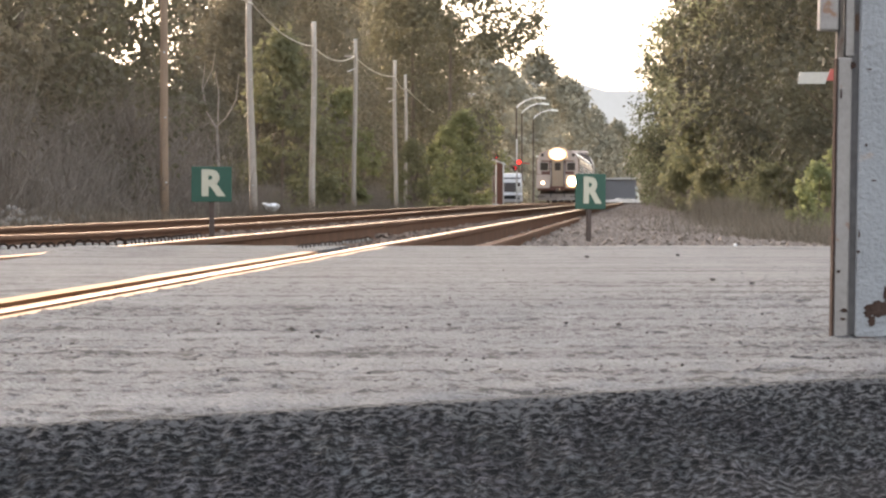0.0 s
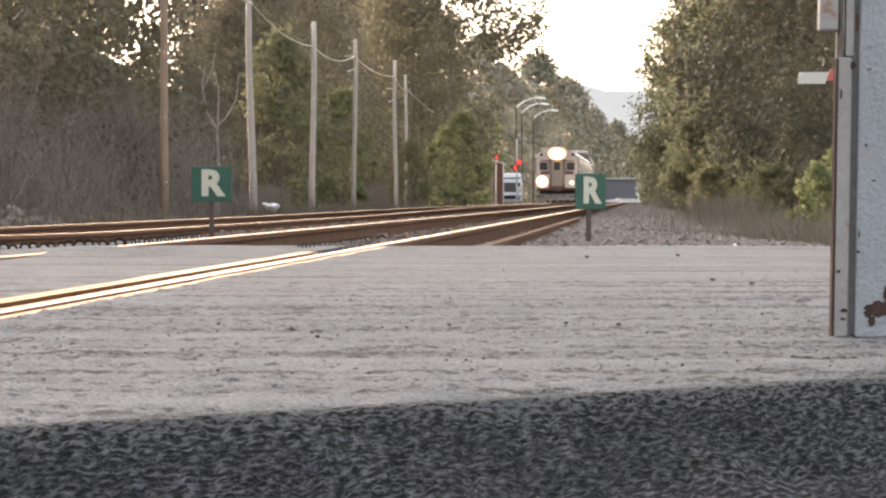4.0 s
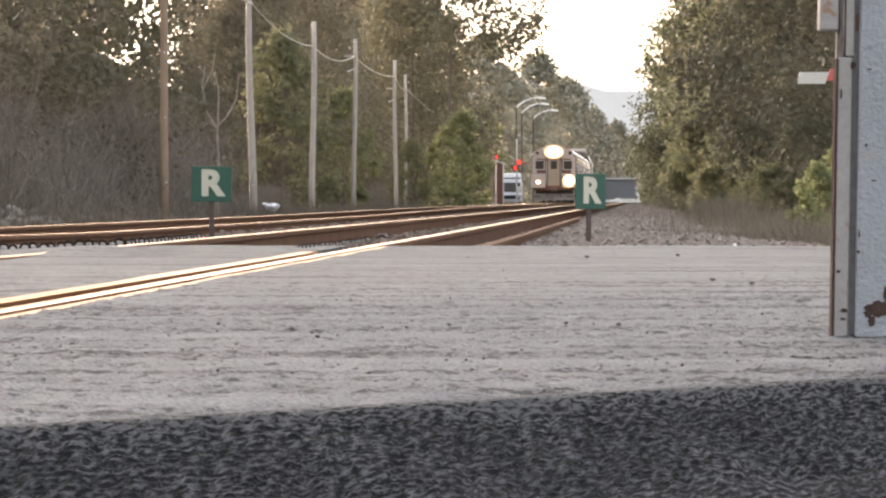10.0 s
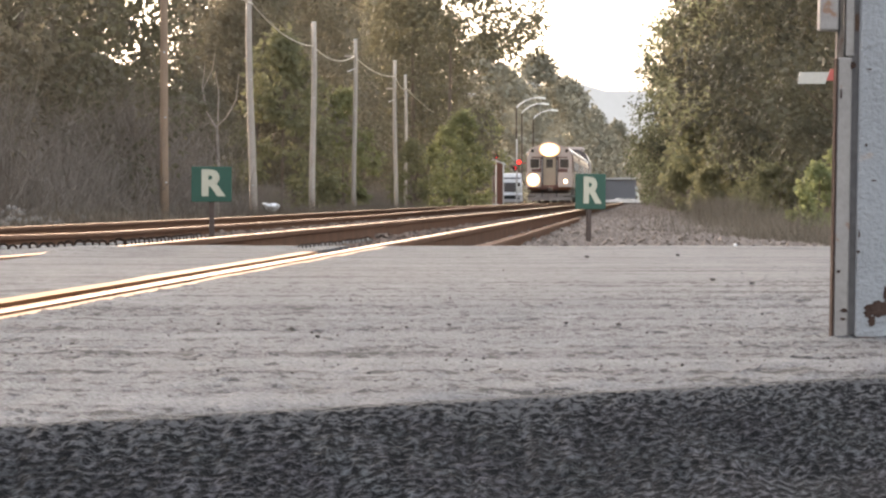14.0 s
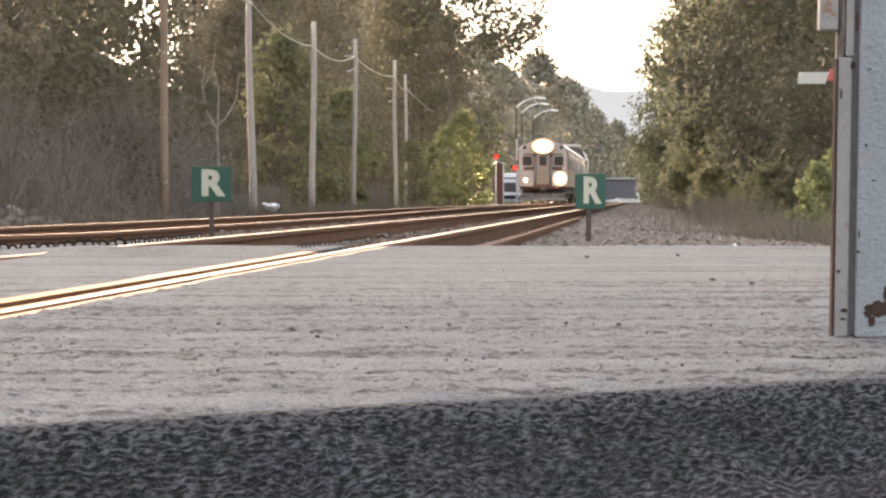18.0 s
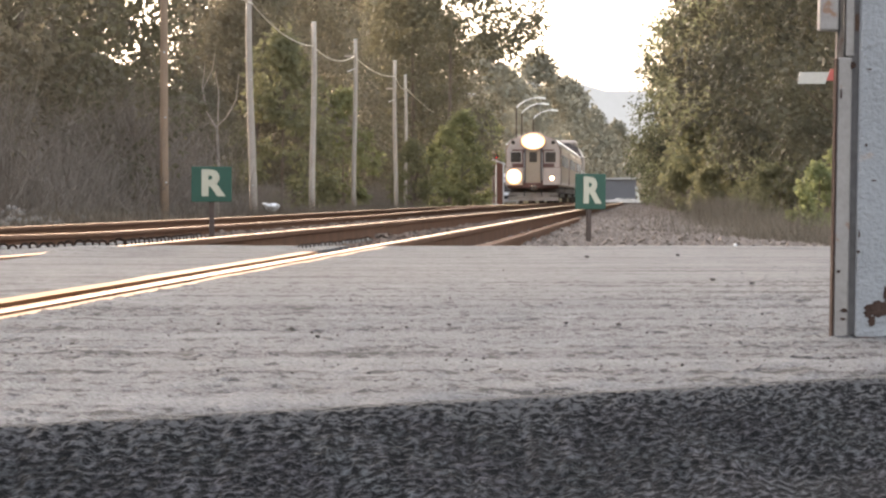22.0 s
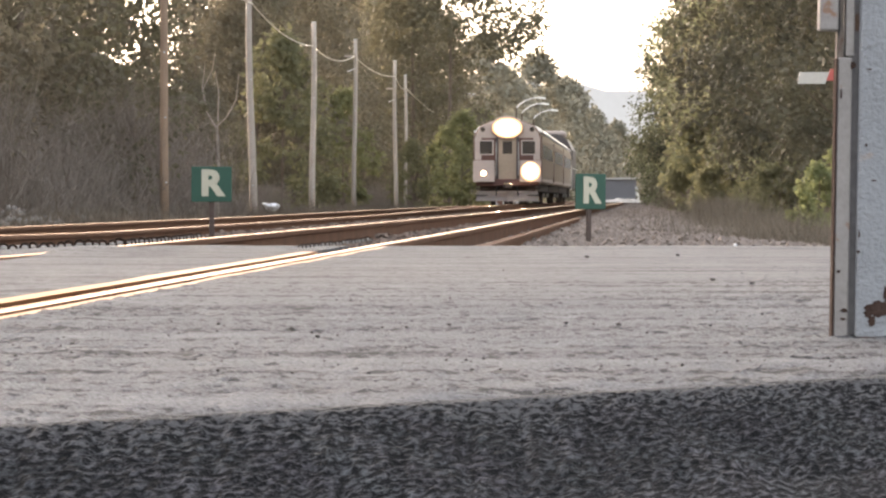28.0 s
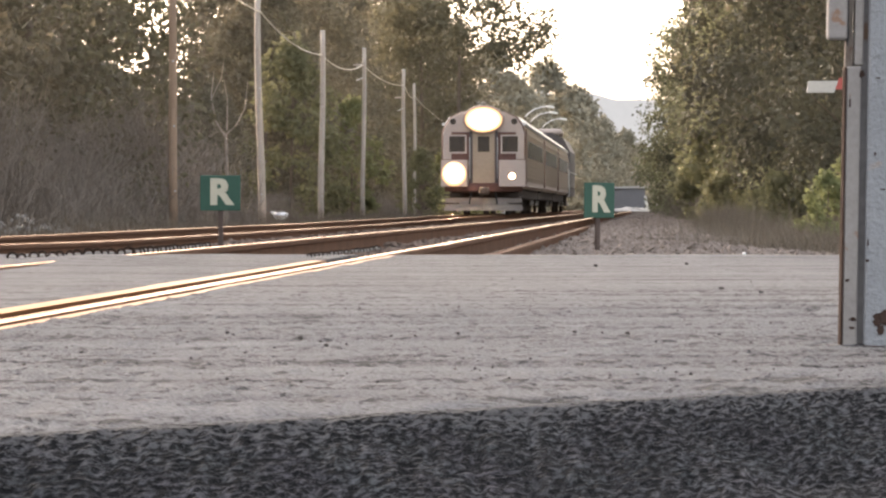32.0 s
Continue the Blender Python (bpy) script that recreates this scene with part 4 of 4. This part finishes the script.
for k in range(28):
    y = random.uniform(70, 200)
    plant(GRASS, along(random.uniform(-13.8, -10.5), y), y, random.uniform(0.5, 1.0), z=-0.42)


def dead_tree(bearing, reach):
    """A bare forked snag."""
    x, y = spot(bearing, reach)
    thing = tagged(empty("dead_tree", pose(x, y, -0.45)), "bare grey forked dead tree before the wood", "tree")
    spec = [([(0, 0, 0), (0.05, 0, 1.5), (0, 0, 2.7)], [0.07, 0.06, 0.045]),
            ([(0, 0, 2.6), (-0.35, 0, 3.3), (-0.52, 0, 4.4), (-0.42, 0, 5.6)], [0.04, 0.034, 0.024, 0.01]),
            ([(0, 0, 2.7), (0.35, 0, 3.1), (0.68, 0, 3.9), (0.78, 0, 5.2)], [0.04, 0.03, 0.022, 0.008]),
            ([(-0.52, 0, 4.3), (-0.15, 0, 5.3), (-0.05, 0, 6.2)], [0.022, 0.016, 0.008]),
            ([(0.03, 0, 2.9), (0.06, 0, 4.2), (-0.06, 0, 5.2)], [0.03, 0.02, 0.008])]
    spec = [([(a, b, c * 1.22 if c <= 2.7 else 3.3 + (c - 2.7) * 0.78) for a, b, c in pts], radii) for pts, radii in spec]
    v, f = tubes(None, spec)
    raw("trunk", v, f, M["dead_wood"], thing, smooth=True)


dead_tree(-53.3, 150)
dead_tree(-103, 140)

# ---- the far crossing ----
def far_crossing():
    x, y = spot(13.05, 318)
    hut = tagged(empty("signal_hut", pose(x, y, -0.4)), "narrow brown trackside hut with a pale edge", "hut")
    part("wall", box((0.66, 1.8, 3.4), (0, 0, 1.7), bevel=0.01), M["brown_wall"], hut)
    part("corner_trim", box((0.09, 0.1, 3.4), (0.37, -0.9, 1.7)), M["gate_white"], hut, "pale corner trim")
    part("roof", box((1.05, 2.1, 0.09), (0.05, 0, 3.42), Euler((0, radians(20), 0)).to_matrix()), M["galv"], hut)
    part("side_panel", box((0.14, 1.2, 3.3), (-0.4, 0.1, 1.65)), M["dead_wood"], hut)

    lamps = []
    for b, reach, height, arm, zs in ((12.5, 312, 3.55, 0.0, (3.38,)), (17.4, 322, 5.2, 1.0, (3.05, 2.6))):
        x, y = spot(b, reach)
        mast = tagged(empty("crossing_signal", pose(x, y, -0.4)), "crossing signal mast with round red lamps", "crossing signal", "signals of the far crossing")
        part("mast", rod((0, 0, 0), (0, 0, height), 0.07, 0.06, 10), M["galv"], mast)
        part("base", box((0.5, 0.5, 0.3), (0, 0, 0.15), bevel=0.02), M["galv"], mast)
        if arm:
            part("arm", rod((0, 0, height * 0.66), (arm, 0, height * 0.66 - 0.1), 0.05, 0.04, 8), M["gate_red"], mast, "red gate arm")
            part("counterweight", box((0.35, 0.25, 0.5), (0.2, 0, 1.35), bevel=0.03), M["gate_white"], mast)
        for i, z in enumerate(zs):
            dx = (0.16, -0.14)[i] if len(zs) > 1 else 0.0
            bm = bmesh.new()
            disc(bm, (dx, -0.12, z + 0.4), 0.2, 0.03, sides=20)
            part("backboard", bm, M["black"], mast)
            bm = bmesh.new()
            disc(bm, (0, 0, 0), 0.15, 0.03, sides=18)
            shell = part("lamp", bm, M["black"], mast)
            shell.location = (dx, -0.32, z + 0.4)
            bm = bmesh.new()
            disc(bm, (0, -0.025, 0), 0.14, 0.02, sides=18)
            part("lens", bm, M["red_on"], shell, "glowing red lens")
            lamps.append((shell, Vector(shell.location)))

    x, y = spot(15.2, 332)
    car = tagged(empty("parked_van", pose(x, y, -0.4, 0, 0, -86)), "tall white van waiting at the far crossing", "van")
    prof = [(-2.3, 0.4), (2.3, 0.4), (2.35, 1.0), (2.1, 1.15), (1.6, 2.0), (1.4, 2.6), (1.2, 2.65), (-2.2, 2.65), (-2.35, 0.9)]
    part("body", loft([[(a, s, b) for a, b in prof] for s in (-0.98, 0.98)]), M["van_white_glint"], car)
    part("windscreen", box((0.03, 1.7, 0.86), (1.89, 0, 1.56), Euler((0, radians(-30), 0)).to_matrix(), bevel=0.01), M["glass"], car, "dark sloping windscreen")
    part("roof_band", box((0.03, 1.8, 0.09), (1.535, 0, 2.27), Euler((0, radians(-18), 0)).to_matrix()), M["black"], car, "dark band over the windscreen")
    part("grille", box((0.04, 1.5, 0.3), (2.36, 0, 0.78), bevel=0.01), M["black"], car, "dark grille")
    part("bumper", box((0.16, 1.98, 0.2), (2.38, 0, 0.5), bevel=0.04, segments=2), M["galv"], car)
    for s in (-0.72, 0.72):
        part("headlight", box((0.05, 0.3, 0.2), (2.37, s, 0.86), bevel=0.02), M["galv"], car)
    for s in (-0.99, 0.99):
        part("side_window", box((1.1, 0.02, 0.6), (0.8, s, 1.62), bevel=0.005), M["glass"], car)
    for a in (-1.35, 1.35):
        for s in (-0.93, 0.93):
            bm = bmesh.new()
            disc(bm, (0, 0, 0), 0.33, 0.22, sides=18)
            w = part("wheel", bm, M["black"], car)
            w.location = (a, s, 0.33)
            bm = bmesh.new()
            disc(bm, (0, -0.115 if s < 0 else 0.115, 0), 0.19, 0.01, sides=14)
            part("rim", bm, M["galv"], w)

    for b, reach, z in ((17.3, 385, 9.5), (18.6, 420, 9.75), (21.3, 455, 9.85)):
        x, y = spot(b, reach)
        lamp = tagged(empty("street_lamp", pose(x, y, -0.4)), "tall galvanised street lamp with a curved arm", "street lamp", "street lamps by the far crossing")
        part("pole", rod((0, 0, 0), (0, 0, z - 0.5), 0.1, 0.06, 10), M["post_brown"], lamp, "dark weathered pole")
        pts = [(0, 0, z - 0.6), (0.35, 0, z - 0.25), (0.9, 0, z + 0.1), (1.5, 0, z + 0.3), (2.0, 0, z + 0.33)]
        bm = sweep(pts, 0.07, 8)
        part("arm", bm, M["galv"], lamp)
        part("head", box((0.75, 0.35, 0.2), (2.3, 0, z + 0.3), Euler((0, radians(8), 0)).to_matrix(), bevel=0.06, segments=2), M["gate_white"], lamp)

    x, y = spot(38.7, 352)
    shed = tagged(empty("low_shed", pose(x, y, -0.5)), "long low grey shed beyond the far crossing", "shed")
    part("wall", box((4.6, 6.0, 2.35), (0, 0, 1.175)), M["grey_wall"], shed)
    part("roof", box((4.9, 6.4, 0.12), (0, 0, 2.42), Euler((0, radians(-1.2), 0)).to_matrix()), M["galv"], shed, "pale flat roof edge")
    for i in range(9):
        part("wall_rib", box((0.06, 0.05, 2.3), (-2.1 + i * 0.52, -3.02, 1.17)), M["grey_wall"], shed)

    x, y = spot(46.0, 330)
    stand = tagged(empty("switch_stand", pose(x, y, -0.4)), "pale track switch stand with a narrow head", "switch stand")
    part("post", rod((0.15, 0, 0), (-0.05, 0, 1.1), 0.12, 0.1, 8), M["gate_white"], stand)
    part("target", box((0.2, 0.1, 0.6), (-0.1, 0, 1.3), bevel=0.04, segments=2), M["galv"], stand)

    for b, reach, s, seed in ((43.0, 325, 0.62, 3), (40.4, 322, 0.5, 4), (44.4, 326, 0.45, 6), (38.6, 323, 0.4, 8)):
        x, y = spot(b, reach)
        bm = bmesh.new()
        bmesh.ops.create_icosphere(bm, subdivisions=2, radius=s)
        for v in bm.verts:
            v.co *= 1 + 0.9 * noise.noise(v.co * 5 + Vector((seed, 0, 0)))
            v.co.z *= 0.5
            v.co.x *= 1.8
        ob = part("rock", bm, M["white_rubble"])
        ob.location = (x, y, -0.02)
        tagged(ob, "pale rock beside the far track", "rock", "pale rocks by the far crossing")
    x, y = spot(41.5, 318)
    timber = part("timber", box((4.2, 0.25, 0.2), (0, 0, 0), Euler((0, radians(1.0), 0)).to_matrix(), bevel=0.02), M["tie"])
    timber.location = (x, y, -0.11)
    tagged(timber, "dark weathered timber lying beside the far track", "timber")
    return lamps


RED_LAMPS = far_crossing()


def litter(bearing, reach, size, z):
    x, y = spot(bearing, reach)
    bm = bmesh.new()
    bmesh.ops.create_uvsphere(bm, u_segments=18, v_segments=9, radius=size)
    for v in bm.verts:
        v.co *= 1 + 0.45 * noise.noise(v.co * 6 + Vector((reach, 0, 0)))
        v.co.z = v.co.z * 0.45 + 0.25 * (v.co.x / size) ** 2 * size * (1 if v.co.x < 0 else 0.2)
    ob = part("plastic_bag", bm, M["litter"], smooth=True)
    ob.location = (x, y, z)
    tagged(ob, "crumpled white plastic bag on the ground", "litter")


litter(-40.4, 140, 0.28, 0.0)


def rubble(bearing, reach, n, s, seed):
    rng = random.Random(seed)
    x, y = spot(bearing, reach)
    for k in range(n):
        bm = bmesh.new()
        bmesh.ops.create_icosphere(bm, subdivisions=1, radius=s * rng.uniform(0.5, 1.2))
        for v in bm.verts:
            v.co *= rng.uniform(0.7, 1.25)
        ob = part("rubble_stone", bm, M["pale_stone"])
        dx = rng.uniform(-0.9, 0.9)
        ob.location = (x + dx, y + rng.uniform(-1.2, 1.2), -0.36 + rng.uniform(0, 0.5) * (1 - abs(dx)) ** 0.7)
        tagged(ob, "pale lump of rubble beside the tracks", "rubble", "pale rubble heap beside the far track")


rubble(-101, 96, 44, 0.06, 2)
rubble(-98, 97, 20, 0.055, 5)
rubble(-87, 99, 2, 0.1, 7)

# ---- the train ----
HALF = [(1.40, 0.95), (1.50, 1.25), (1.52, 2.85), (1.44, 3.2), (1.22, 3.52), (0.8, 3.72), (0.3, 3.80)]


def car_ring(y, k=1.0, drop=0.0):
    right = [(a * k, y, (b - 0.95) * (1 - drop) + 0.95) for a, b in HALF]
    return right + [(-a, yy, b) for a, yy, b in reversed(right)]


def truck(parent, y):
    bm = bmesh.new()
    add_box(bm, (2.1, 2.6, 0.2), (0, y, 0.62), bevel=0.03)
    for s in (-1, 1):
        add_box(bm, (0.14, 3.0, 0.3), (s * 1.02, y, 0.58), bevel=0.03)
        add_box(bm, (0.2, 0.5, 0.4), (s * 1.02, y, 0.62), bevel=0.05)
    t = part("truck", bm, M["under"], parent)
    for dy in (-1.2, 1.2):
        for s in (-1, 1):
            bm = bmesh.new()
            disc(bm, (s * 0.76, y + dy, 0.46), 0.46, 0.13, (1, 0, 0), 20)
            part("wheel", bm, M["under"], t)
        for s in (-1, 1):
            bm = bmesh.new()
            disc(bm, (s * 1.1, y + dy, 0.46), 0.1, 0.08, (1, 0, 0), 10)
            part("axle_box", bm, M["galv"], t)


def passenger_car(name, label, length=25.6):
    thing = tagged(empty(name), label, "train car", "cars of the train")
    rings = [car_ring(0.0), car_ring(length)]
    part("body", loft(rings), M["steel"], thing, "ribbed beige-silver steel body")
    part("underframe", box((2.5, length - 1.0, 0.5), (0, length / 2, 0.82), bevel=0.05), M["under"], thing)
    for dy in (3.6, length - 3.6):
        truck(thing, dy)
    pane = bpy.data.meshes.new("window")
    bm = box((0.02, 1.25, 0.62), (0, 0, 0), bevel=0.008)
    bm.to_mesh(pane)
    bm.free()
    pane.materials.append(M["glass"])
    rib = bpy.data.meshes.new("side_rib")
    bm = box((0.02, length - 0.5, 0.035), (0, 0, 0), bevel=0.006)
    bm.to_mesh(rib)
    bm.free()
    rib.materials.append(M["steel"])
    for s in (-1, 1):
        for i in range(13):
            ob = new("window", pane)
            ob.parent = thing
            ob.matrix_basis = pose(s * 1.521, 3.1 + i * 1.62, 2.4)
        for z in (1.35, 1.5, 1.65, 1.8, 2.9):
            ob = new("side_rib", rib)
            ob.parent = thing
            ob.matrix_basis = pose(s * 1.52, length / 2, z)
        part("letter_band", box((0.02, length - 0.6, 0.16), (s * 1.49, length / 2, 1.12)), M["silver"], thing, "pale sill band")
        part("door", box((0.03, 0.7, 2.0), (s * 1.515, 0.5, 2.1), bevel=0.01), M["maroon"], thing, "brown-red side door")
        part("gutter", rod((s * 1.45, 0.1, 3.27), (s * 1.45, length - 0.1, 3.27), 0.065, sides=8), M["van_white_glint"], thing, "roof gutter painted white as sky glint")
        part("roof_edge", box((0.38, length - 0.3, 0.03), (s * 1.345, length / 2, 3.37), Euler((0, s * radians(55), 0)).to_matrix()), M["van_white_glint"], thing, "roof edge painted white as sky glint")
    for y in (5.0, 12.5, 20.0):
        part("roof_vent", box((0.8, 1.5, 0.2), (0, y, 3.83), bevel=0.05), M["silver"], thing)
    part("diaphragm", box((2.84, 0.36, 2.5), (0, length + 0.16, 2.15), bevel=0.05), M["black"], thing)
    return thing


def cab_front(thing):
    """The driving end: silver crown, two windows, a middle door, lamp panels, plough and coupler."""
    part("nose_plate", loft([car_ring(-0.09, 0.965, 0.01), car_ring(0.01, 0.995)]), M["maroon"], thing, "brown-red front plate", smooth=False)
    bm = loft([[(a, -0.12, b) for a, b in ((-1.44, 2.98), (-1.36, 3.22), (-1.16, 3.5), (-0.77, 3.69), (-0.3, 3.77), (0.3, 3.77), (0.77, 3.69), (1.16, 3.5), (1.36, 3.22), (1.44, 2.98), (0.5, 2.98), (-0.5, 2.98))],
               [(a, -0.08, b) for a, b in ((-1.44, 2.98), (-1.36, 3.22), (-1.16, 3.5), (-0.77, 3.69), (-0.3, 3.77), (0.3, 3.77), (0.77, 3.69), (1.16, 3.5), (1.36, 3.22), (1.44, 2.98), (0.5, 2.98), (-0.5, 2.98))]])
    part("crown", bm, M["silver"], thing, "pale silver crown above the windows")
    for s in (-1, 1):
        part("corner_panel", box((0.3, 0.04, 0.98), (s * 1.31, -0.1, 2.49), bevel=0.01), M["silver"], thing, "pale corner panel")
        part("lamp_panel", box((0.92, 0.05, 0.94), (s * 1.0, -0.115, 1.46), bevel=0.02, segments=2), M["silver"], thing, "pale lamp panel")
        w = part("front_window", box((0.56, 0.02, 0.56), (s * 0.95, -0.125, 2.55), bevel=0.008), M["glass"], thing, "dark front window")
        bm = bmesh.new()
        for a, c, sx, sz in ((0, 0.31, 0.68, 0.06), (0, -0.31, 0.68, 0.06), (0.31, 0, 0.06, 0.58), (-0.31, 0, 0.06, 0.58)):
            add_box(bm, (sx, 0.04, sz), (s * 0.95 + a, -0.13, 2.55 + c))
        part("window_frame", bm, M["silver"], thing, "pale window frame")
        part("wiper", rod((s * 0.9, -0.15, 2.84), (s * 0.75, -0.15, 2.4), 0.012, sides=6), M["black"], thing)
        bm = bmesh.new()
        disc(bm, (s * 1.1, -0.13, 3.36), 0.11, 0.04, sides=18)
        part("marker_lamp", bm, M["glass"], thing, "dark round marker lamp")
        bm = bmesh.new()
        disc(bm, (s * 1.1, -0.125, 3.36), 0.145, 0.03, sides=18)
        part("marker_bezel", bm, M["silver"], thing)
        part("grab_iron", rod((s * 0.5, -0.16, 1.3), (s * 0.5, -0.16, 2.8), 0.018, sides=6), M["galv"], thing)
        part("step", box((0.55, 0.3, 0.05), (s * 1.15, -0.1, 0.72)), M["under"], thing)
        part("step", box((0.55, 0.3, 0.05), (s * 1.15, -0.1, 0.42)), M["under"], thing)
        part("air_hose", rod((s * 0.42, -0.35, 0.85), (s * 0.5, -0.4, 0.4), 0.03, sides=8), M["black"], thing)
    part("door", box((0.8, 0.05, 1.95), (0, -0.11, 2.05), bevel=0.01), M["steel"], thing, "steel end door")
    part("door_window", box((0.42, 0.02, 0.55), (0, -0.145, 2.55), bevel=0.01), M["glass"], thing)
    part("door_post", box((0.09, 0.07, 2.1), (-0.46, -0.12, 2.05)), M["loco"], thing)
    part("door_post", box((0.09, 0.07, 2.1), (0.46, -0.12, 2.05)), M["loco"], thing)
    part("buffer_beam", box((2.8, 0.3, 0.32), (0, -0.05, 1.0), bevel=0.03), M["maroon"], thing)
    rings = []
    for z, w, y in ((0.16, 1.42, -0.55), (0.36, 1.38, -0.42), (0.62, 1.36, -0.2)):
        rings.append([(-w, 0.0, z), (-w, y * 0.45, z), (0, y, z), (w, y * 0.45, z), (w, 0.0, z)])
    part("plough", loft(rings), M["silver_dark"], thing, "scuffed pale snow plough")
    part("coupler", box((0.3, 0.75, 0.3), (0, -0.55, 0.86), bevel=0.07, segments=2), M["under"], thing)
    part("coupler_knuckle", box((0.36, 0.22, 0.3), (0.06, -0.95, 0.86), bevel=0.08, segments=2), M["under"], thing)
    turn = np.linspace(0, 6.283, 41)[:-1]
    shell = [[(math.cos(a) * 0.72 * k, y, 3.43 + math.sin(a) * 0.50 * k) for a in turn] for y, k in ((-0.05, 1.04), (-0.24, 1.04), (-0.29, 1.0))]
    part("headlight_box", loft(shell), M["silver"], thing, "rounded oval headlight housing")
    lens = part("headlight", loft([[(math.cos(a) * 0.67 * k, y, math.sin(a) * 0.45 * k) for a in turn] for y, k in ((0.0, 1.0), (-0.02, 0.99), (-0.032, 0.9))]), M["head"], thing, "glowing twin headlight behind one oval lens, oversized to imitate glare")
    lens.location = (0, -0.285, 3.43)
    hood = [[(math.cos(a) * (0.70 + r), y, 3.43 + math.sin(a) * (0.48 + r)) for a in turn] for y, r in ((-0.28, 0.012), (-0.33, 0.012), (-0.33, -0.004), (-0.28, -0.006))]
    part("hood", loft(hood + hood[:1], False), M["silver_dark"], thing, "thin headlight rim")
    lamps = []
    for s in (-1, 1):
        square = ((-1, -1), (1, -1), (1, 1), (-1, 1))
        can = [[(s * 1.04 + a * k, y, 1.5 + b * k) for a, b in square] for y, k in ((-0.13, 0.01), (-0.13, 0.474), (-0.56, 0.474), (-0.56, 0.466))]
        part("lamp_can", loft(can, False), M["silver_dark"], thing, "square can added to trap the turned lens light")
        lining = [[(s * 1.04 + a * k, y, 1.5 + b * k) for a, b in square] for y, k in ((-0.56, 0.466), (-0.15, 0.465), (-0.15, 0.01))]
        part("can_lining", loft(lining, False), M["black"], thing)
        lamp = part("ditch_light", box((0.95, 0.016, 0.95), (0, 0, 0), bevel=0.005, segments=2), M["silver"], thing, "ditch light on a pale square plate, made to turn to imitate flashing")
        bm = bmesh.new()
        disc(bm, (0, -0.012, -0.03), 0.44, 0.008, sides=36)
        part("lens", bm, M["ditch"], lamp, "glowing lens, oversized to imitate glare")
        bm = bmesh.new()
        disc(bm, (0, 0.014, -0.1), 0.15, 0.012, (0, 1, 0), sides=24)
        part("back_bezel", bm, M["silver_dark"], lamp, "dark ring of the small lamp")
        bm = bmesh.new()
        disc(bm, (0, 0.024, -0.1), 0.125, 0.016, (0, 1, 0), sides=24)
        part("back_lens", bm, M["ditch_low"], lamp, "dimly glowing small lens")
        lamp.location = (s * 1.04, -0.6, 1.5)
        lamps.append((lamp, s))
    return lamps


CAB_CAR = passenger_car("cab_car", "beige and brown-red passenger cab car with lit headlights")
DITCH = cab_front(CAB_CAR)
COACH = passenger_car("passenger_coach", "beige-silver passenger coach behind the cab car")
COACH2 = copy_thing(COACH, pose(0, 0, 0))


def locomotive():
    thing = tagged(empty("locomotive"), "dark diesel locomotive pushing at the rear", "locomotive", "cars of the train")
    part("frame", box((3.0, 19.0, 0.5), (0, 9.6, 1.15), bevel=0.05), M["under"], thing)
    prof = [(1.5, 1.4), (1.52, 3.4), (1.2, 4.05), (0.6, 4.35)]
    ring = lambda y: [(a, y, b) for a, b in prof] + [(-a, y, b) for a, b in reversed(prof)]
    part("hood", loft([ring(0.5), ring(19.0)]), M["loco"], thing, "dark painted body")
    part("roof_dome", box((2.2, 6.0, 0.35), (0, 4.2, 4.4), bevel=0.15, segments=3), M["silver"], thing, "pale curved roof cover")
    part("fuel_tank", box((2.4, 4.0, 0.6), (0, 9.6, 0.65), bevel=0.1), M["under"], thing)
    for s in (-1, 1):
        part("side_window", box((0.03, 1.0, 0.6), (s * 1.53, 2.2, 3.0)), M["glass"], thing)
        part("handrail", rod((s * 1.6, 0.5, 2.2), (s * 1.6, 18.5, 2.2), 0.025, sides=6), M["gate_white"], thing)
        part("corner_post", box((0.1, 0.12, 1.5), (s * 1.5, 0.42, 1.6)), M["gate_white"], thing)
    part("exhaust", box((0.5, 0.9, 0.3), (0, 9.0, 4.45), bevel=0.04), M["under"], thing)
    for dy in (3.5, 15.5):
        truck(thing, dy)
    return thing


LOCO = locomotive()


# ---- what moves ----
def train_pose(t, behind):
    """The train starts from rest and gathers speed towards the viewer."""
    s = 0.125 * t * t + 0.0006 * t ** 3
    y = 300.0 - s + behind
    return pose(along(F_MID, y), y, sag(F_MID + 0.1, y), 0, 0, -math.degrees(math.atan(SLOPE)))


def flashes(first_time, step, shut, open_first, stop=32.0, quick=0.13):
    """Times and angles of a lamp that turns aside by the angle shut and back again, at every step, to imitate flashing.
    """
    now, t = (0.0 if open_first else shut), first_time
    rows = [(0.0, now)]
    while t + quick < stop:
        then = shut - now
        rows += [(t - quick, now), (t - quick / 3, now + (then - now) / 3), (t + quick / 3, now + (then - now) * 2 / 3), (t + quick, then)]
        now, t = then, t + step
    return rows + [(stop, now)]


def motions():
    times = [k * 0.5 for k in range(65)]
    for thing, behind in ((CAB_CAR, 0.0), (COACH, 26.1), (COACH2, 52.2), (LOCO, 78.4)):
        walk(thing, [(t, train_pose(t, behind)) for t in times])
    for lamp, s in DITCH:
        at = lamp.location.copy()
        walk(lamp, [(t, pose(*at, 0, 0, a)) for t, a in flashes(0.85, 1.2705, 180.0 * s, s > 0)])
    for k, (lamp, at) in enumerate(RED_LAMPS):
        walk(lamp, [(t, pose(*at, 0, 0, a)) for t, a in flashes(0.15, 0.549, 89.0, k == 1, quick=0.06)])


motions()
